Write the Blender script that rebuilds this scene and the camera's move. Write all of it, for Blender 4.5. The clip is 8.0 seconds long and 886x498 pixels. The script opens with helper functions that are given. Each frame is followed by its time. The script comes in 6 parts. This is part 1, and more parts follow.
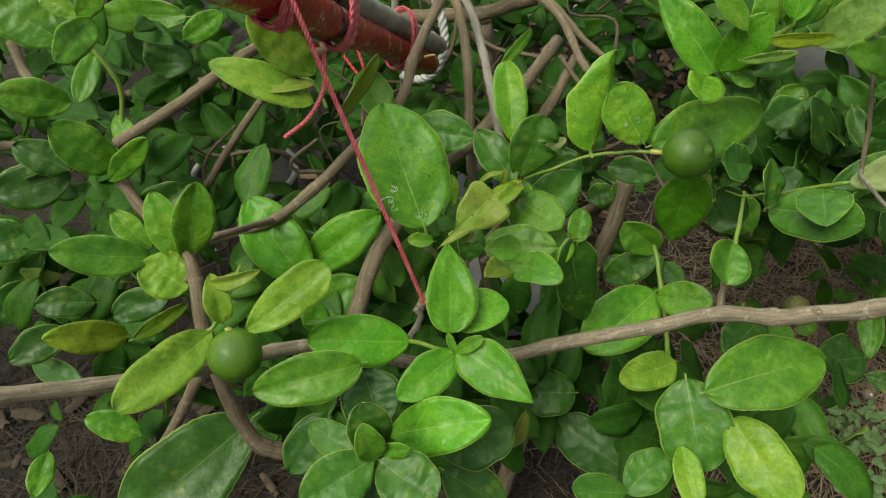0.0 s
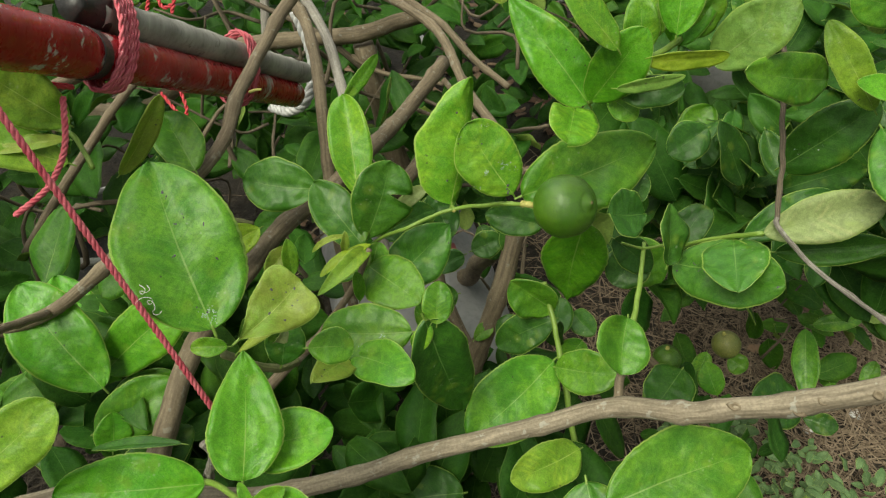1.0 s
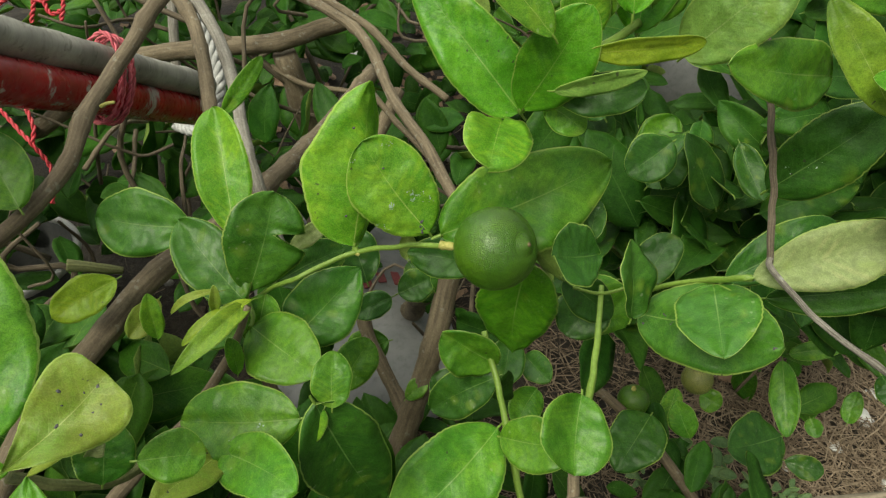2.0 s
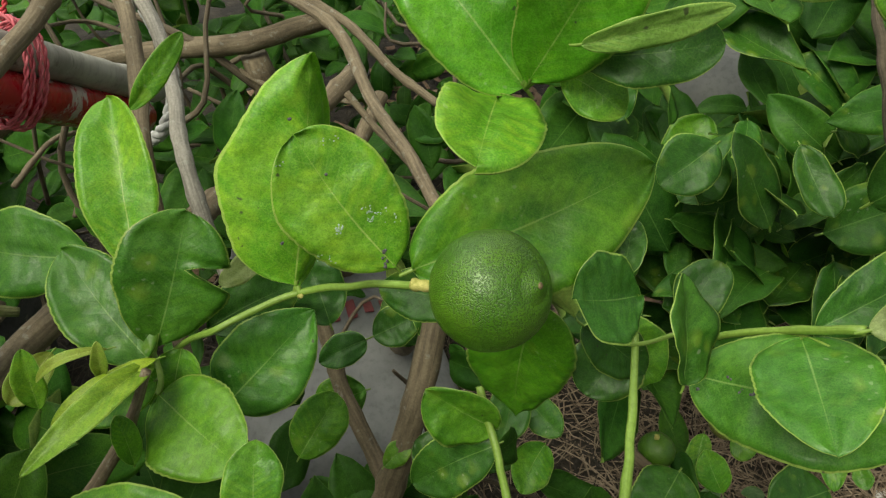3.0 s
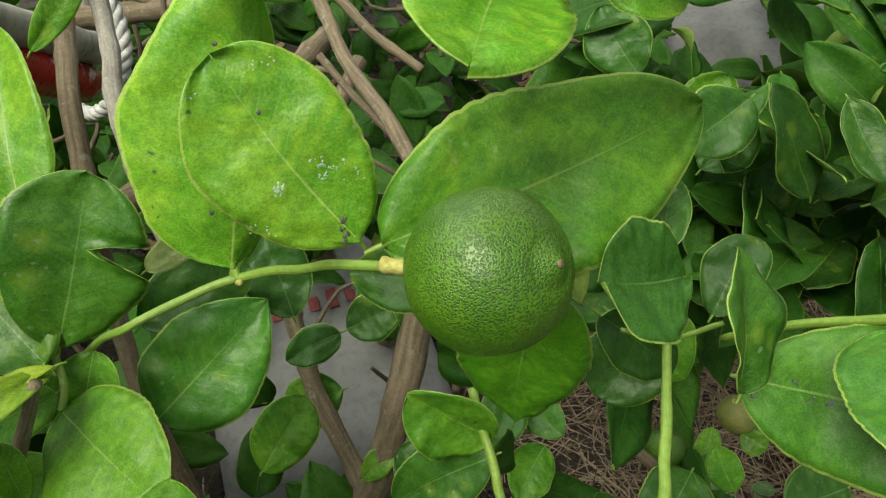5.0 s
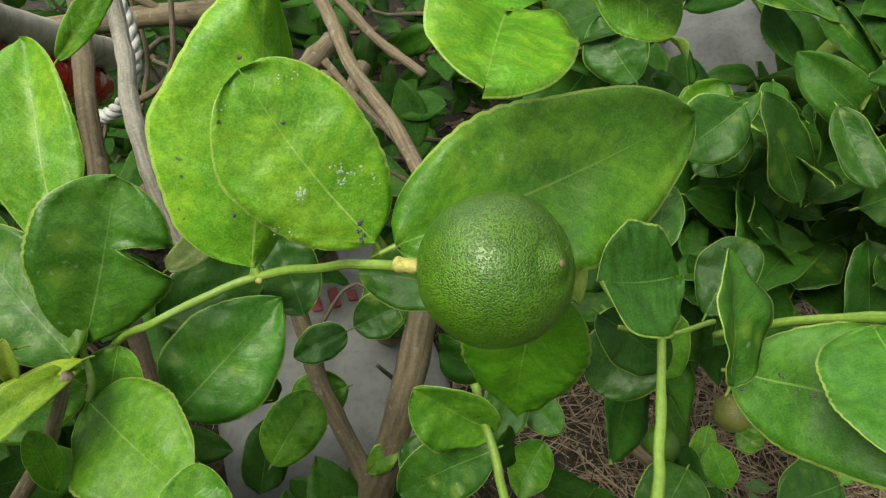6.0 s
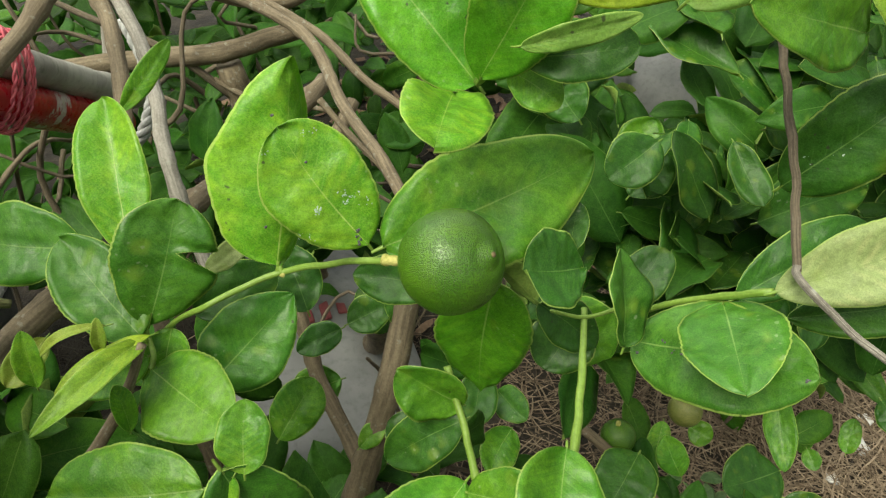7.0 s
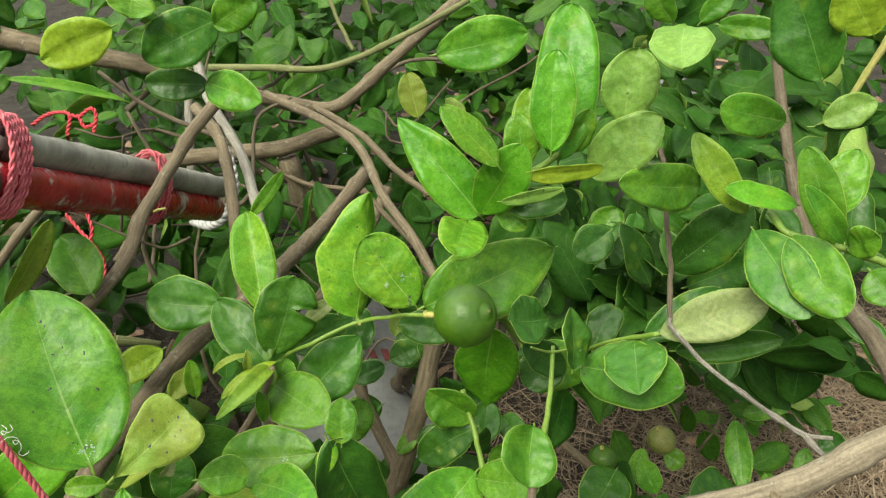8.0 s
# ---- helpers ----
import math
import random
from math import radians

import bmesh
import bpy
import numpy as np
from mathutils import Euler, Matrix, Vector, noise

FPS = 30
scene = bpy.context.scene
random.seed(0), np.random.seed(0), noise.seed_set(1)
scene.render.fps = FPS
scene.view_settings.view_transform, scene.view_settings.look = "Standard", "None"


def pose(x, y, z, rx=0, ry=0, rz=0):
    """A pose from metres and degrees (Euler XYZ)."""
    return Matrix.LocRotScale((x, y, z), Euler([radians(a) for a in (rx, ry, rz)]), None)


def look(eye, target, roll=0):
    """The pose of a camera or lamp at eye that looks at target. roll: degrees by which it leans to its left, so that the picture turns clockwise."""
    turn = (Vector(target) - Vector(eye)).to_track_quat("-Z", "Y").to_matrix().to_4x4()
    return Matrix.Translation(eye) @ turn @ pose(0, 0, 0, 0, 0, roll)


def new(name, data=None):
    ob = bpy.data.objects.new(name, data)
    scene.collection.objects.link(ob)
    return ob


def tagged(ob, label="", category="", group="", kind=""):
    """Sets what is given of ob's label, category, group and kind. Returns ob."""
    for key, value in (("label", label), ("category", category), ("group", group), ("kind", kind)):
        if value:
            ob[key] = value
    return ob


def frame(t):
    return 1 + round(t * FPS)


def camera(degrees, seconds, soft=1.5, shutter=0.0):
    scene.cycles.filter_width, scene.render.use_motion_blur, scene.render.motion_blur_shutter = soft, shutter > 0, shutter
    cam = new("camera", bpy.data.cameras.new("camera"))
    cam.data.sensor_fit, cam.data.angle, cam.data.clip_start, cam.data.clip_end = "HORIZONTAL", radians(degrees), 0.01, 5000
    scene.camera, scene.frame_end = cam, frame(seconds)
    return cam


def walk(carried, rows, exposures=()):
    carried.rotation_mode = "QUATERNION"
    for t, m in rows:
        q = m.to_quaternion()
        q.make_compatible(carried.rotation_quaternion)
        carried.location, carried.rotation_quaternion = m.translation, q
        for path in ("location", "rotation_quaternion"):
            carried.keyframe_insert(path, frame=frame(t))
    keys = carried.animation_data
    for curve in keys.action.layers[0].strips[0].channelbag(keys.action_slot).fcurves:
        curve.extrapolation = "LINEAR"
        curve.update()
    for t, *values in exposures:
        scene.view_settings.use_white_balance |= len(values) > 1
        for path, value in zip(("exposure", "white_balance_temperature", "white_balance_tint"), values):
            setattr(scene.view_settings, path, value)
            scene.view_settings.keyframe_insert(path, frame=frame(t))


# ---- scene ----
cam = camera(67.4, 8.0, soft=1.3)
PATH = [
    (0, (0.0305, 0.0582, 0.8704), (0.0053, 0.4189, 0.5251), -1.25),
    (0.3, (0.0660, 0.1052, 0.8533), (0.0545, 0.4724, 0.5142), -1.18),
    (0.5, (0.0850, 0.1338, 0.8427), (0.0818, 0.5009, 0.5032), -0.99),
    (1, (0.1071, 0.1777, 0.8191), (0.1196, 0.5468, 0.4821), -0.47),
    (1.3, (0.1191, 0.2079, 0.8068), (0.1386, 0.5782, 0.4714), -0.09),
    (1.5, (0.1288, 0.2250, 0.7998), (0.1563, 0.5967, 0.4664), -0.07),
    (1.7, (0.1398, 0.2434, 0.7915), (0.1722, 0.6152, 0.4587), -0.06),
    (2, (0.1442, 0.2633, 0.7658), (0.1833, 0.6385, 0.4377), 0.71),
    (2.2, (0.1470, 0.2765, 0.7537), (0.1876, 0.6536, 0.4279), 0.88),
    (3.3, (0.1681, 0.3585, 0.6918), (0.2081, 0.7442, 0.3761), -0.07),
    (3.5, (0.1711, 0.3672, 0.6827), (0.2139, 0.7503, 0.3643), 0.05),
    (4, (0.1708, 0.3827, 0.6682), (0.2148, 0.7615, 0.3447), 0.02),
    (4.2, (0.1675, 0.3835, 0.6677), (0.2115, 0.7604, 0.3421), 0.29),
    (4.5, (0.1696, 0.3825, 0.6668), (0.2153, 0.7596, 0.3417), 0.29),
    (6, (0.1640, 0.3723, 0.6748), (0.2122, 0.7504, 0.3512), 0.77),
    (6.5, (0.1653, 0.3440, 0.6893), (0.2175, 0.7259, 0.3709), 0.80),
    (6.8, (0.1670, 0.3275, 0.6982), (0.2267, 0.7149, 0.3878), 1.34),
    (7, (0.1606, 0.3085, 0.7173), (0.2210, 0.6961, 0.4073), 1.38),
    (7.5, (0.1287, 0.2338, 0.7652), (0.1822, 0.6285, 0.4629), 1.30),
    (8, (0.1382, 0.1806, 0.8251), (0.1911, 0.5925, 0.5467), 0.45),
]
EXPOSURES = [(0.0, -0.22, 6900.0, 3.0), (0.5, -0.04, 6900.0, 3.0), (1.0, 0.03, 6900.0, 3.0), (1.5, -0.04, 6900.0, 3.0), (2.0, -0.08, 6900.0, 3.0),
             (3.5, 0.0, 6900.0, 3.0), (4.5, 0.20, 6900.0, 3.0), (6.5, 0.26, 6900.0, 3.0), (7.5, 0.43, 6900.0, 3.0), (8.0, 0.42, 6900.0, 3.0)]
walk(cam, [(t, look(eye, target, roll)) for t, eye, target, roll in PATH], EXPOSURES)

# ---- overcast daylight ----
world = bpy.data.worlds.new("overcast_sky")
scene.world = world
world.use_nodes = True
wn, wl = world.node_tree.nodes, world.node_tree.links
sky = wn.new("ShaderNodeTexSky")
sky.sky_type, sky.sun_disc = "NISHITA", False
sky.sun_elevation, sky.sun_rotation = radians(62), radians(-35)
sky.air_density, sky.dust_density, sky.ozone_density = 1.0, 4.0, 1.0
haze = wn.new("ShaderNodeHueSaturation")
haze.inputs["Saturation"].default_value = 0.15
wl.new(sky.outputs[0], haze.inputs["Color"])
wl.new(haze.outputs[0], wn["Background"].inputs["Color"])
wn["Background"].inputs["Strength"].default_value = 0.142

sun_data = bpy.data.lights.new("sun", "SUN")
sun_data.energy, sun_data.angle, sun_data.color = 3.95, radians(32), (1.0, 0.965, 0.85)
sun = new("sun", sun_data)
sun.matrix_world = look((-0.62, -0.70, 1.40), (0.0, 0.0, 0.0))

# ---- materials ----
def mat_base(name):
    m = bpy.data.materials.new(name)
    m.use_nodes = True
    nt = m.node_tree
    return m, nt, nt.nodes["Principled BSDF"]


def node(nt, kind, **inputs):
    n = nt.nodes.new(kind)
    for key, value in inputs.items():
        n.inputs[key.replace("_", " ")].default_value = value
    return n


def math_node(nt, op, a, b=None, clamp=False):
    n = nt.nodes.new("ShaderNodeMath")
    n.operation, n.use_clamp = op, clamp
    for k, v in enumerate((a, b)):
        if v is None:
            continue
        if isinstance(v, (int, float)):
            n.inputs[k].default_value = v
        else:
            nt.links.new(v, n.inputs[k])
    return n.outputs[0]


def ramp(nt, fac, lo, hi, out_lo=0.0, out_hi=1.0):
    n = nt.nodes.new("ShaderNodeMapRange")
    n.interpolation_type = "SMOOTHSTEP"
    nt.links.new(fac, n.inputs[0])
    for k, v in zip((1, 2, 3, 4), (lo, hi, out_lo, out_hi)):
        n.inputs[k].default_value = v
    return n.outputs[0]


def blend(nt, fac, a, b, kind="MIX"):
    n = nt.nodes.new("ShaderNodeMix")
    n.data_type, n.blend_type = "RGBA", kind
    for k, v in ((0, fac), (6, a), (7, b)):
        if isinstance(v, (int, float)):
            n.inputs[k].default_value = v
        elif isinstance(v, tuple):
            n.inputs[k].default_value = (*v, 1.0)
        else:
            nt.links.new(v, n.inputs[k])
    return n.outputs[2]


def noise_at(nt, vec, scale, detail=3.0, rough=0.55, w=None):
    n = node(nt, "ShaderNodeTexNoise", Scale=scale, Detail=detail, Roughness=rough)
    if w is not None:
        n.noise_dimensions = "4D"
        nt.links.new(w, n.inputs["W"])
    nt.links.new(vec, n.inputs["Vector"])
    return n.outputs["Fac"]


def bump_from(nt, height, strength, distance):
    n = node(nt, "ShaderNodeBump", Strength=strength, Distance=distance)
    nt.links.new(height, n.inputs["Height"])
    return n.outputs[0]


def leaf_mat(name, base, patch, patch_amount, vein, rough, glow, joined=False, spots=0.22, sheen=0.38, margin=0.78, speck=(0.48, 0.52, 0.40)):
    """A citrus leaf: pale midrib and side veins, mottled blade, thin pale margin, some light let through."""
    m, nt, p = mat_base(name)
    ln = nt.links.new
    if joined:
        rnd = nt.nodes.new("ShaderNodeNewGeometry").outputs["Random Per Island"]
    else:
        rnd = nt.nodes.new("ShaderNodeObjectInfo").outputs["Random"]
    w = math_node(nt, "MULTIPLY", rnd, 37.0)
    coord = nt.nodes.new("ShaderNodeTexCoord")
    sep = nt.nodes.new("ShaderNodeSeparateXYZ")
    ln(coord.outputs["UV"], sep.inputs[0])
    u = sep.outputs[0]
    side = math_node(nt, "ABSOLUTE", math_node(nt, "SUBTRACT", sep.outputs[1], 0.5))
    pos = coord.outputs["Object"]
    large, fine = noise_at(nt, pos, 42.0, 3.0, 0.55, w), noise_at(nt, pos, 420.0, 2.0, 0.6, w)
    # side veins run forward from the midrib
    phase = math_node(nt, "SUBTRACT", math_node(nt, "MULTIPLY", u, 10.0), math_node(nt, "MULTIPLY", side, 5.0))
    wobble = math_node(nt, "ADD", phase, math_node(nt, "MULTIPLY", large, 0.9))
    tri = math_node(nt, "ABSOLUTE", math_node(nt, "SUBTRACT", math_node(nt, "FRACT", wobble), 0.5))
    veins = math_node(nt, "MULTIPLY", ramp(nt, tri, 0.0, 0.09, 1.0, 0.0), ramp(nt, side, 0.05, 0.38, 1.0, 0.0))
    wide = ramp(nt, u, 0.0, 1.0, 0.0135, 0.0035)
    rib = math_node(nt, "SUBTRACT", 1.0, math_node(nt, "DIVIDE", side, wide), True)
    rib = ramp(nt, rib, 0.0, 0.45)
    mid = noise_at(nt, pos, 130.0, 3.0, 0.55, math_node(nt, "ADD", w, 9.0))
    col = blend(nt, ramp(nt, large, 0.44 - patch_amount, 0.70 - patch_amount), base, patch)
    col = blend(nt, ramp(nt, mid, 0.45, 0.72, 0.0, 0.5), col, patch)
    col = blend(nt, ramp(nt, mid, 0.32, 0.50, 0.4, 0.0), col, tuple(c * 0.62 for c in base))
    quilt = math_node(nt, "MULTIPLY", ramp(nt, tri, 0.1, 0.45), ramp(nt, noise_at(nt, pos, 75.0, 2.0, 0.5, math_node(nt, "ADD", w, 3.0)), 0.46, 0.64))
    col = blend(nt, math_node(nt, "MULTIPLY", quilt, 0.45), col, tuple(c * f for c, f in zip(patch, (1.45, 1.2, 1.3))))
    col = blend(nt, ramp(nt, fine, 0.35, 0.68, 0.0, 0.42), col, tuple(c * 0.5 for c in base))
    dust = noise_at(nt, pos, 1300.0, 2.0, 0.7, w)
    col = blend(nt, ramp(nt, dust, 0.42, 0.68, 0.0, 0.20), col, tuple(min(1.0, c * 1.5 + 0.02) for c in patch))
    col = blend(nt, math_node(nt, "MULTIPLY", veins, 0.14), col, vein)
    col = blend(nt, math_node(nt, "MULTIPLY", rib, ramp(nt, u, 0.0, 0.95, 0.75, 0.35)), col, vein)
    edge = ramp(nt, math_node(nt, "ADD", side, math_node(nt, "MULTIPLY", fine, 0.01)), 0.482, 0.491)
    col = blend(nt, math_node(nt, "MULTIPLY", edge, margin), col, (0.40, 0.56, 0.13))
    # net of fine veins, oil glands, sparse pale scars, dark specks and yellow blotches
    shift = nt.nodes.new("ShaderNodeVectorMath")
    shift.operation = "ADD"
    bent = nt.nodes.new("ShaderNodeCombineXYZ")
    ln(w, bent.inputs[0]), ln(math_node(nt, "MULTIPLY", large, 0.02), bent.inputs[1])
    ln(pos, shift.inputs[0]), ln(bent.outputs[0], shift.inputs[1])

    def cells(scale, feature="F1"):
        n = node(nt, "ShaderNodeTexVoronoi", Scale=scale)
        n.voronoi_dimensions, n.feature = "2D", feature
        ln(shift.outputs[0], n.inputs["Vector"])
        return n.outputs["Distance"]

    net = ramp(nt, cells(850.0, "DISTANCE_TO_EDGE"), 0.02, 0.20, 1.0, 0.0)
    col = blend(nt, math_node(nt, "MULTIPLY", math_node(nt, "MULTIPLY", net, mid), 0.20), col, vein)
    col = blend(nt, ramp(nt, cells(1500.0), 0.05, 0.40, 0.40, 0.0), col, tuple(c * 0.5 for c in base))
    if not joined:
        where = noise_at(nt, pos, 34.0, 2.0, 0.5, math_node(nt, "ADD", w, 5.0))
        blot = math_node(nt, "MULTIPLY", ramp(nt, math_node(nt, "ADD", cells(70.0), math_node(nt, "MULTIPLY", mid, 0.6)), 0.42, 0.66, 1.0, 0.0), ramp(nt, where, 0.52, 0.62))
        col = blend(nt, math_node(nt, "MULTIPLY", blot, 0.22), col, (0.34, 0.48, 0.05))
        dots = math_node(nt, "MULTIPLY", ramp(nt, math_node(nt, "ADD", cells(170.0), math_node(nt, "MULTIPLY", fine, 0.5)), 0.27, 0.38, 1.0, 0.0), math_node(nt, "GREATER_THAN", where, 0.60))
        col = blend(nt, math_node(nt, "MULTIPLY", dots, spots), col, speck)
        dark = math_node(nt, "MULTIPLY", ramp(nt, math_node(nt, "ADD", cells(120.0), math_node(nt, "MULTIPLY", fine, 0.3)), 0.17, 0.24, 1.0, 0.0), math_node(nt, "LESS_THAN", where, 0.36))
        col = blend(nt, math_node(nt, "MULTIPLY", dark, 0.8), col, (0.05, 0.055, 0.035))
    hue = nt.nodes.new("ShaderNodeHueSaturation")
    ln(ramp(nt, rnd, 0.0, 1.0, 0.494, 0.502), hue.inputs["Hue"])
    ln(ramp(nt, math_node(nt, "FRACT", math_node(nt, "MULTIPLY", rnd, 7.31)), 0.0, 1.0, 0.90, 1.13), hue.inputs["Value"])
    ln(col, hue.inputs["Color"])
    ln(hue.outputs[0], p.inputs["Base Color"])
    ln(ramp(nt, noise_at(nt, pos, 240.0, 3.0, 0.6, w), 0.3, 0.7, rough - 0.06, rough + 0.08), p.inputs["Roughness"])
    p.inputs["Specular IOR Level"].default_value = sheen
    relief = math_node(nt, "ADD", math_node(nt, "MULTIPLY", ramp(nt, tri, 0.0, 0.16), math_node(nt, "SUBTRACT", 0.06, math_node(nt, "MULTIPLY", side, 0.12))), math_node(nt, "ADD", math_node(nt, "MULTIPLY", mid, 1.1), math_node(nt, "MULTIPLY", fine, 0.22)))
    ln(bump_from(nt, relief, 0.6, 0.0012), p.inputs["Normal"])
    if glow:
        lit = nt.nodes.new("ShaderNodeBsdfTranslucent")
        warm = blend(nt, 1.0, hue.outputs[0], (1.10, 1.30, 0.40), "MULTIPLY")
        ln(warm, lit.inputs["Color"])
        mix = nt.nodes.new("ShaderNodeMixShader")
        mix.inputs[0].default_value = glow
        ln(p.outputs[0], mix.inputs[1]), ln(lit.outputs[0], mix.inputs[2])
        ln(mix.outputs[0], nt.nodes["Material Output"].inputs[0])
    return m


LEAF = {
    "m": leaf_mat("leaf_green", (0.062, 0.250, 0.012), (0.145, 0.370, 0.021), 0.04, (0.30, 0.47, 0.13), 0.41, 0.30, sheen=0.44),
    "b": leaf_mat("leaf_bright_green", (0.080, 0.355, 0.013), (0.145, 0.45, 0.020), 0.04, (0.33, 0.54, 0.13), 0.39, 0.32, sheen=0.43),
    "g": leaf_mat("leaf_deep_green", (0.040, 0.178, 0.013), (0.080, 0.25, 0.021), 0.03, (0.22, 0.38, 0.10), 0.41, 0.28, sheen=0.44),
    "d": leaf_mat("leaf_dark_green", (0.024, 0.112, 0.009), (0.046, 0.165, 0.013), 0.03, (0.17, 0.32, 0.08), 0.42, 0.28, sheen=0.42),
    # shade put into the colour: a dark, low-sheen green for crowded leaves
    "o": leaf_mat("leaf_shaded_dark_green", (0.025, 0.112, 0.010), (0.050, 0.165, 0.014), 0.05, (0.13, 0.27, 0.06), 0.50, 0.28, sheen=0.22, margin=0.2),
    "s": leaf_mat("leaf_dull_pale_green", (0.165, 0.350, 0.055), (0.245, 0.435, 0.085), 0.04, (0.36, 0.50, 0.17), 0.46, 0.30, sheen=0.42),
    "yg": leaf_mat("leaf_yellow_green", (0.100, 0.345, 0.016), (0.245, 0.485, 0.030), -0.02, (0.42, 0.57, 0.15), 0.42, 0.32, sheen=0.43),
    "ly": leaf_mat("leaf_light_yellow_green", (0.150, 0.350, 0.020), (0.275, 0.455, 0.040), 0.02, (0.45, 0.58, 0.16), 0.44, 0.32, sheen=0.42),
    "y": leaf_mat("leaf_yellowing", (0.26, 0.335, 0.045), (0.16, 0.31, 0.026), -0.01, (0.55, 0.60, 0.20), 0.45, 0.28, spots=0.95, speck=(0.05, 0.05, 0.04)),
    "yy": leaf_mat("leaf_olive_yellow", (0.24, 0.42, 0.018), (0.34, 0.49, 0.034), 0.05, (0.48, 0.56, 0.14), 0.42, 0.30),
    "p": leaf_mat("leaf_pale_underside", (0.30, 0.385, 0.140), (0.36, 0.44, 0.180), 0.04, (0.24, 0.33, 0.10), 0.55, 0.2, spots=0.2, sheen=0.3),
}
BACK = leaf_mat("leaf_underside", (0.23, 0.38, 0.075), (0.28, 0.42, 0.09), 0.08, (0.34, 0.46, 0.13), 0.55, 0.26, spots=0.2, sheen=0.3)
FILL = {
    # m and d: shade inside the bush is put into these greens
    "m": leaf_mat("foliage_shaded_green", (0.036, 0.155, 0.010), (0.072, 0.215, 0.014), 0.05, (0.22, 0.37, 0.08), 0.48, 0.30, joined=True, margin=0.25, sheen=0.28),
    "d": leaf_mat("foliage_shaded_dark_green", (0.020, 0.096, 0.008), (0.040, 0.138, 0.012), 0.05, (0.12, 0.25, 0.05), 0.52, 0.28, joined=True, margin=0.15, sheen=0.18),
    "w": leaf_mat("weed_green", (0.09, 0.19, 0.065), (0.15, 0.25, 0.10), 0.1, (0.25, 0.35, 0.18), 0.6, 0.15, joined=True, sheen=0.25),
}


def bark_mat(name, dark, light, streak=0.5, lichen=0.0, rough=0.8, deep=0.0014):
    """Bark, ridged along the stem: u runs along in metres, v round it."""
    m, nt, p = mat_base(name)
    ln = nt.links.new
    coord = nt.nodes.new("ShaderNodeTexCoord")
    mp = node(nt, "ShaderNodeMapping", Scale=(6.0, 2.6, 1.0))
    ln(coord.outputs["UV"], mp.inputs["Vector"])
    rnd = math_node(nt, "MULTIPLY", nt.nodes.new("ShaderNodeObjectInfo").outputs["Random"], 23.0)
    ridges = noise_at(nt, mp.outputs[0], 6.0, 4.0, 0.65, rnd)
    mottle = noise_at(nt, coord.outputs["Object"], 38.0, 4.0, 0.6, rnd)
    grain = noise_at(nt, coord.outputs["Object"], 700.0, 2.0, 0.6, rnd)
    col = blend(nt, ramp(nt, ridges, 0.3, 0.7), dark, light)
    col = blend(nt, ramp(nt, mottle, 0.45, 0.75, 0.0, streak), col, tuple(min(1.0, c * 1.35 + 0.02) for c in light))
    col = blend(nt, ramp(nt, grain, 0.35, 0.7, 0.0, 0.35), col, tuple(c * 0.5 for c in dark))
    if lichen:
        spot = ramp(nt, noise_at(nt, coord.outputs["Object"], 140.0, 3.0, 0.6, rnd), 0.60, 0.66, 0.0, lichen)
        col = blend(nt, spot, col, (0.42, 0.44, 0.38))
    ln(col, p.inputs["Base Color"])
    p.inputs["Roughness"].default_value = rough
    relief = math_node(nt, "ADD", math_node(nt, "MULTIPLY", ridges, 1.0), math_node(nt, "MULTIPLY", grain, 0.25))
    ln(bump_from(nt, relief, 0.9, deep), p.inputs["Normal"])
    return m


BARK = bark_mat("bark_tan", (0.140, 0.114, 0.076), (0.345, 0.292, 0.208), 0.3, 0.4, deep=0.0009)
BARK_DIM = bark_mat("bark_brown", (0.098, 0.074, 0.045), (0.235, 0.188, 0.120), 0.25, 0.25, deep=0.0009)
TWIG = bark_mat("twig_brown", (0.07, 0.055, 0.035), (0.19, 0.15, 0.10), 0.3, 0.1)
PALE_BARK = bark_mat("bark_pale_grey", (0.17, 0.155, 0.13), (0.36, 0.34, 0.30), 0.5, 0.3)
GREEN_BARK = bark_mat("bark_olive", (0.12, 0.14, 0.05), (0.24, 0.25, 0.10), 0.4, 0.1)
DEAD = bark_mat("dead_wood", (0.10, 0.085, 0.066), (0.34, 0.315, 0.270), 0.5, 0.6, deep=0.0015)
GREEN = bark_mat("green_shoot", (0.14, 0.25, 0.03), (0.22, 0.34, 0.06), 0.3, 0.0, 0.45, deep=0.0003)
YSTEM = bark_mat("yellow_shoot", (0.28, 0.30, 0.06), (0.42, 0.38, 0.12), 0.4, 0.0, 0.6)


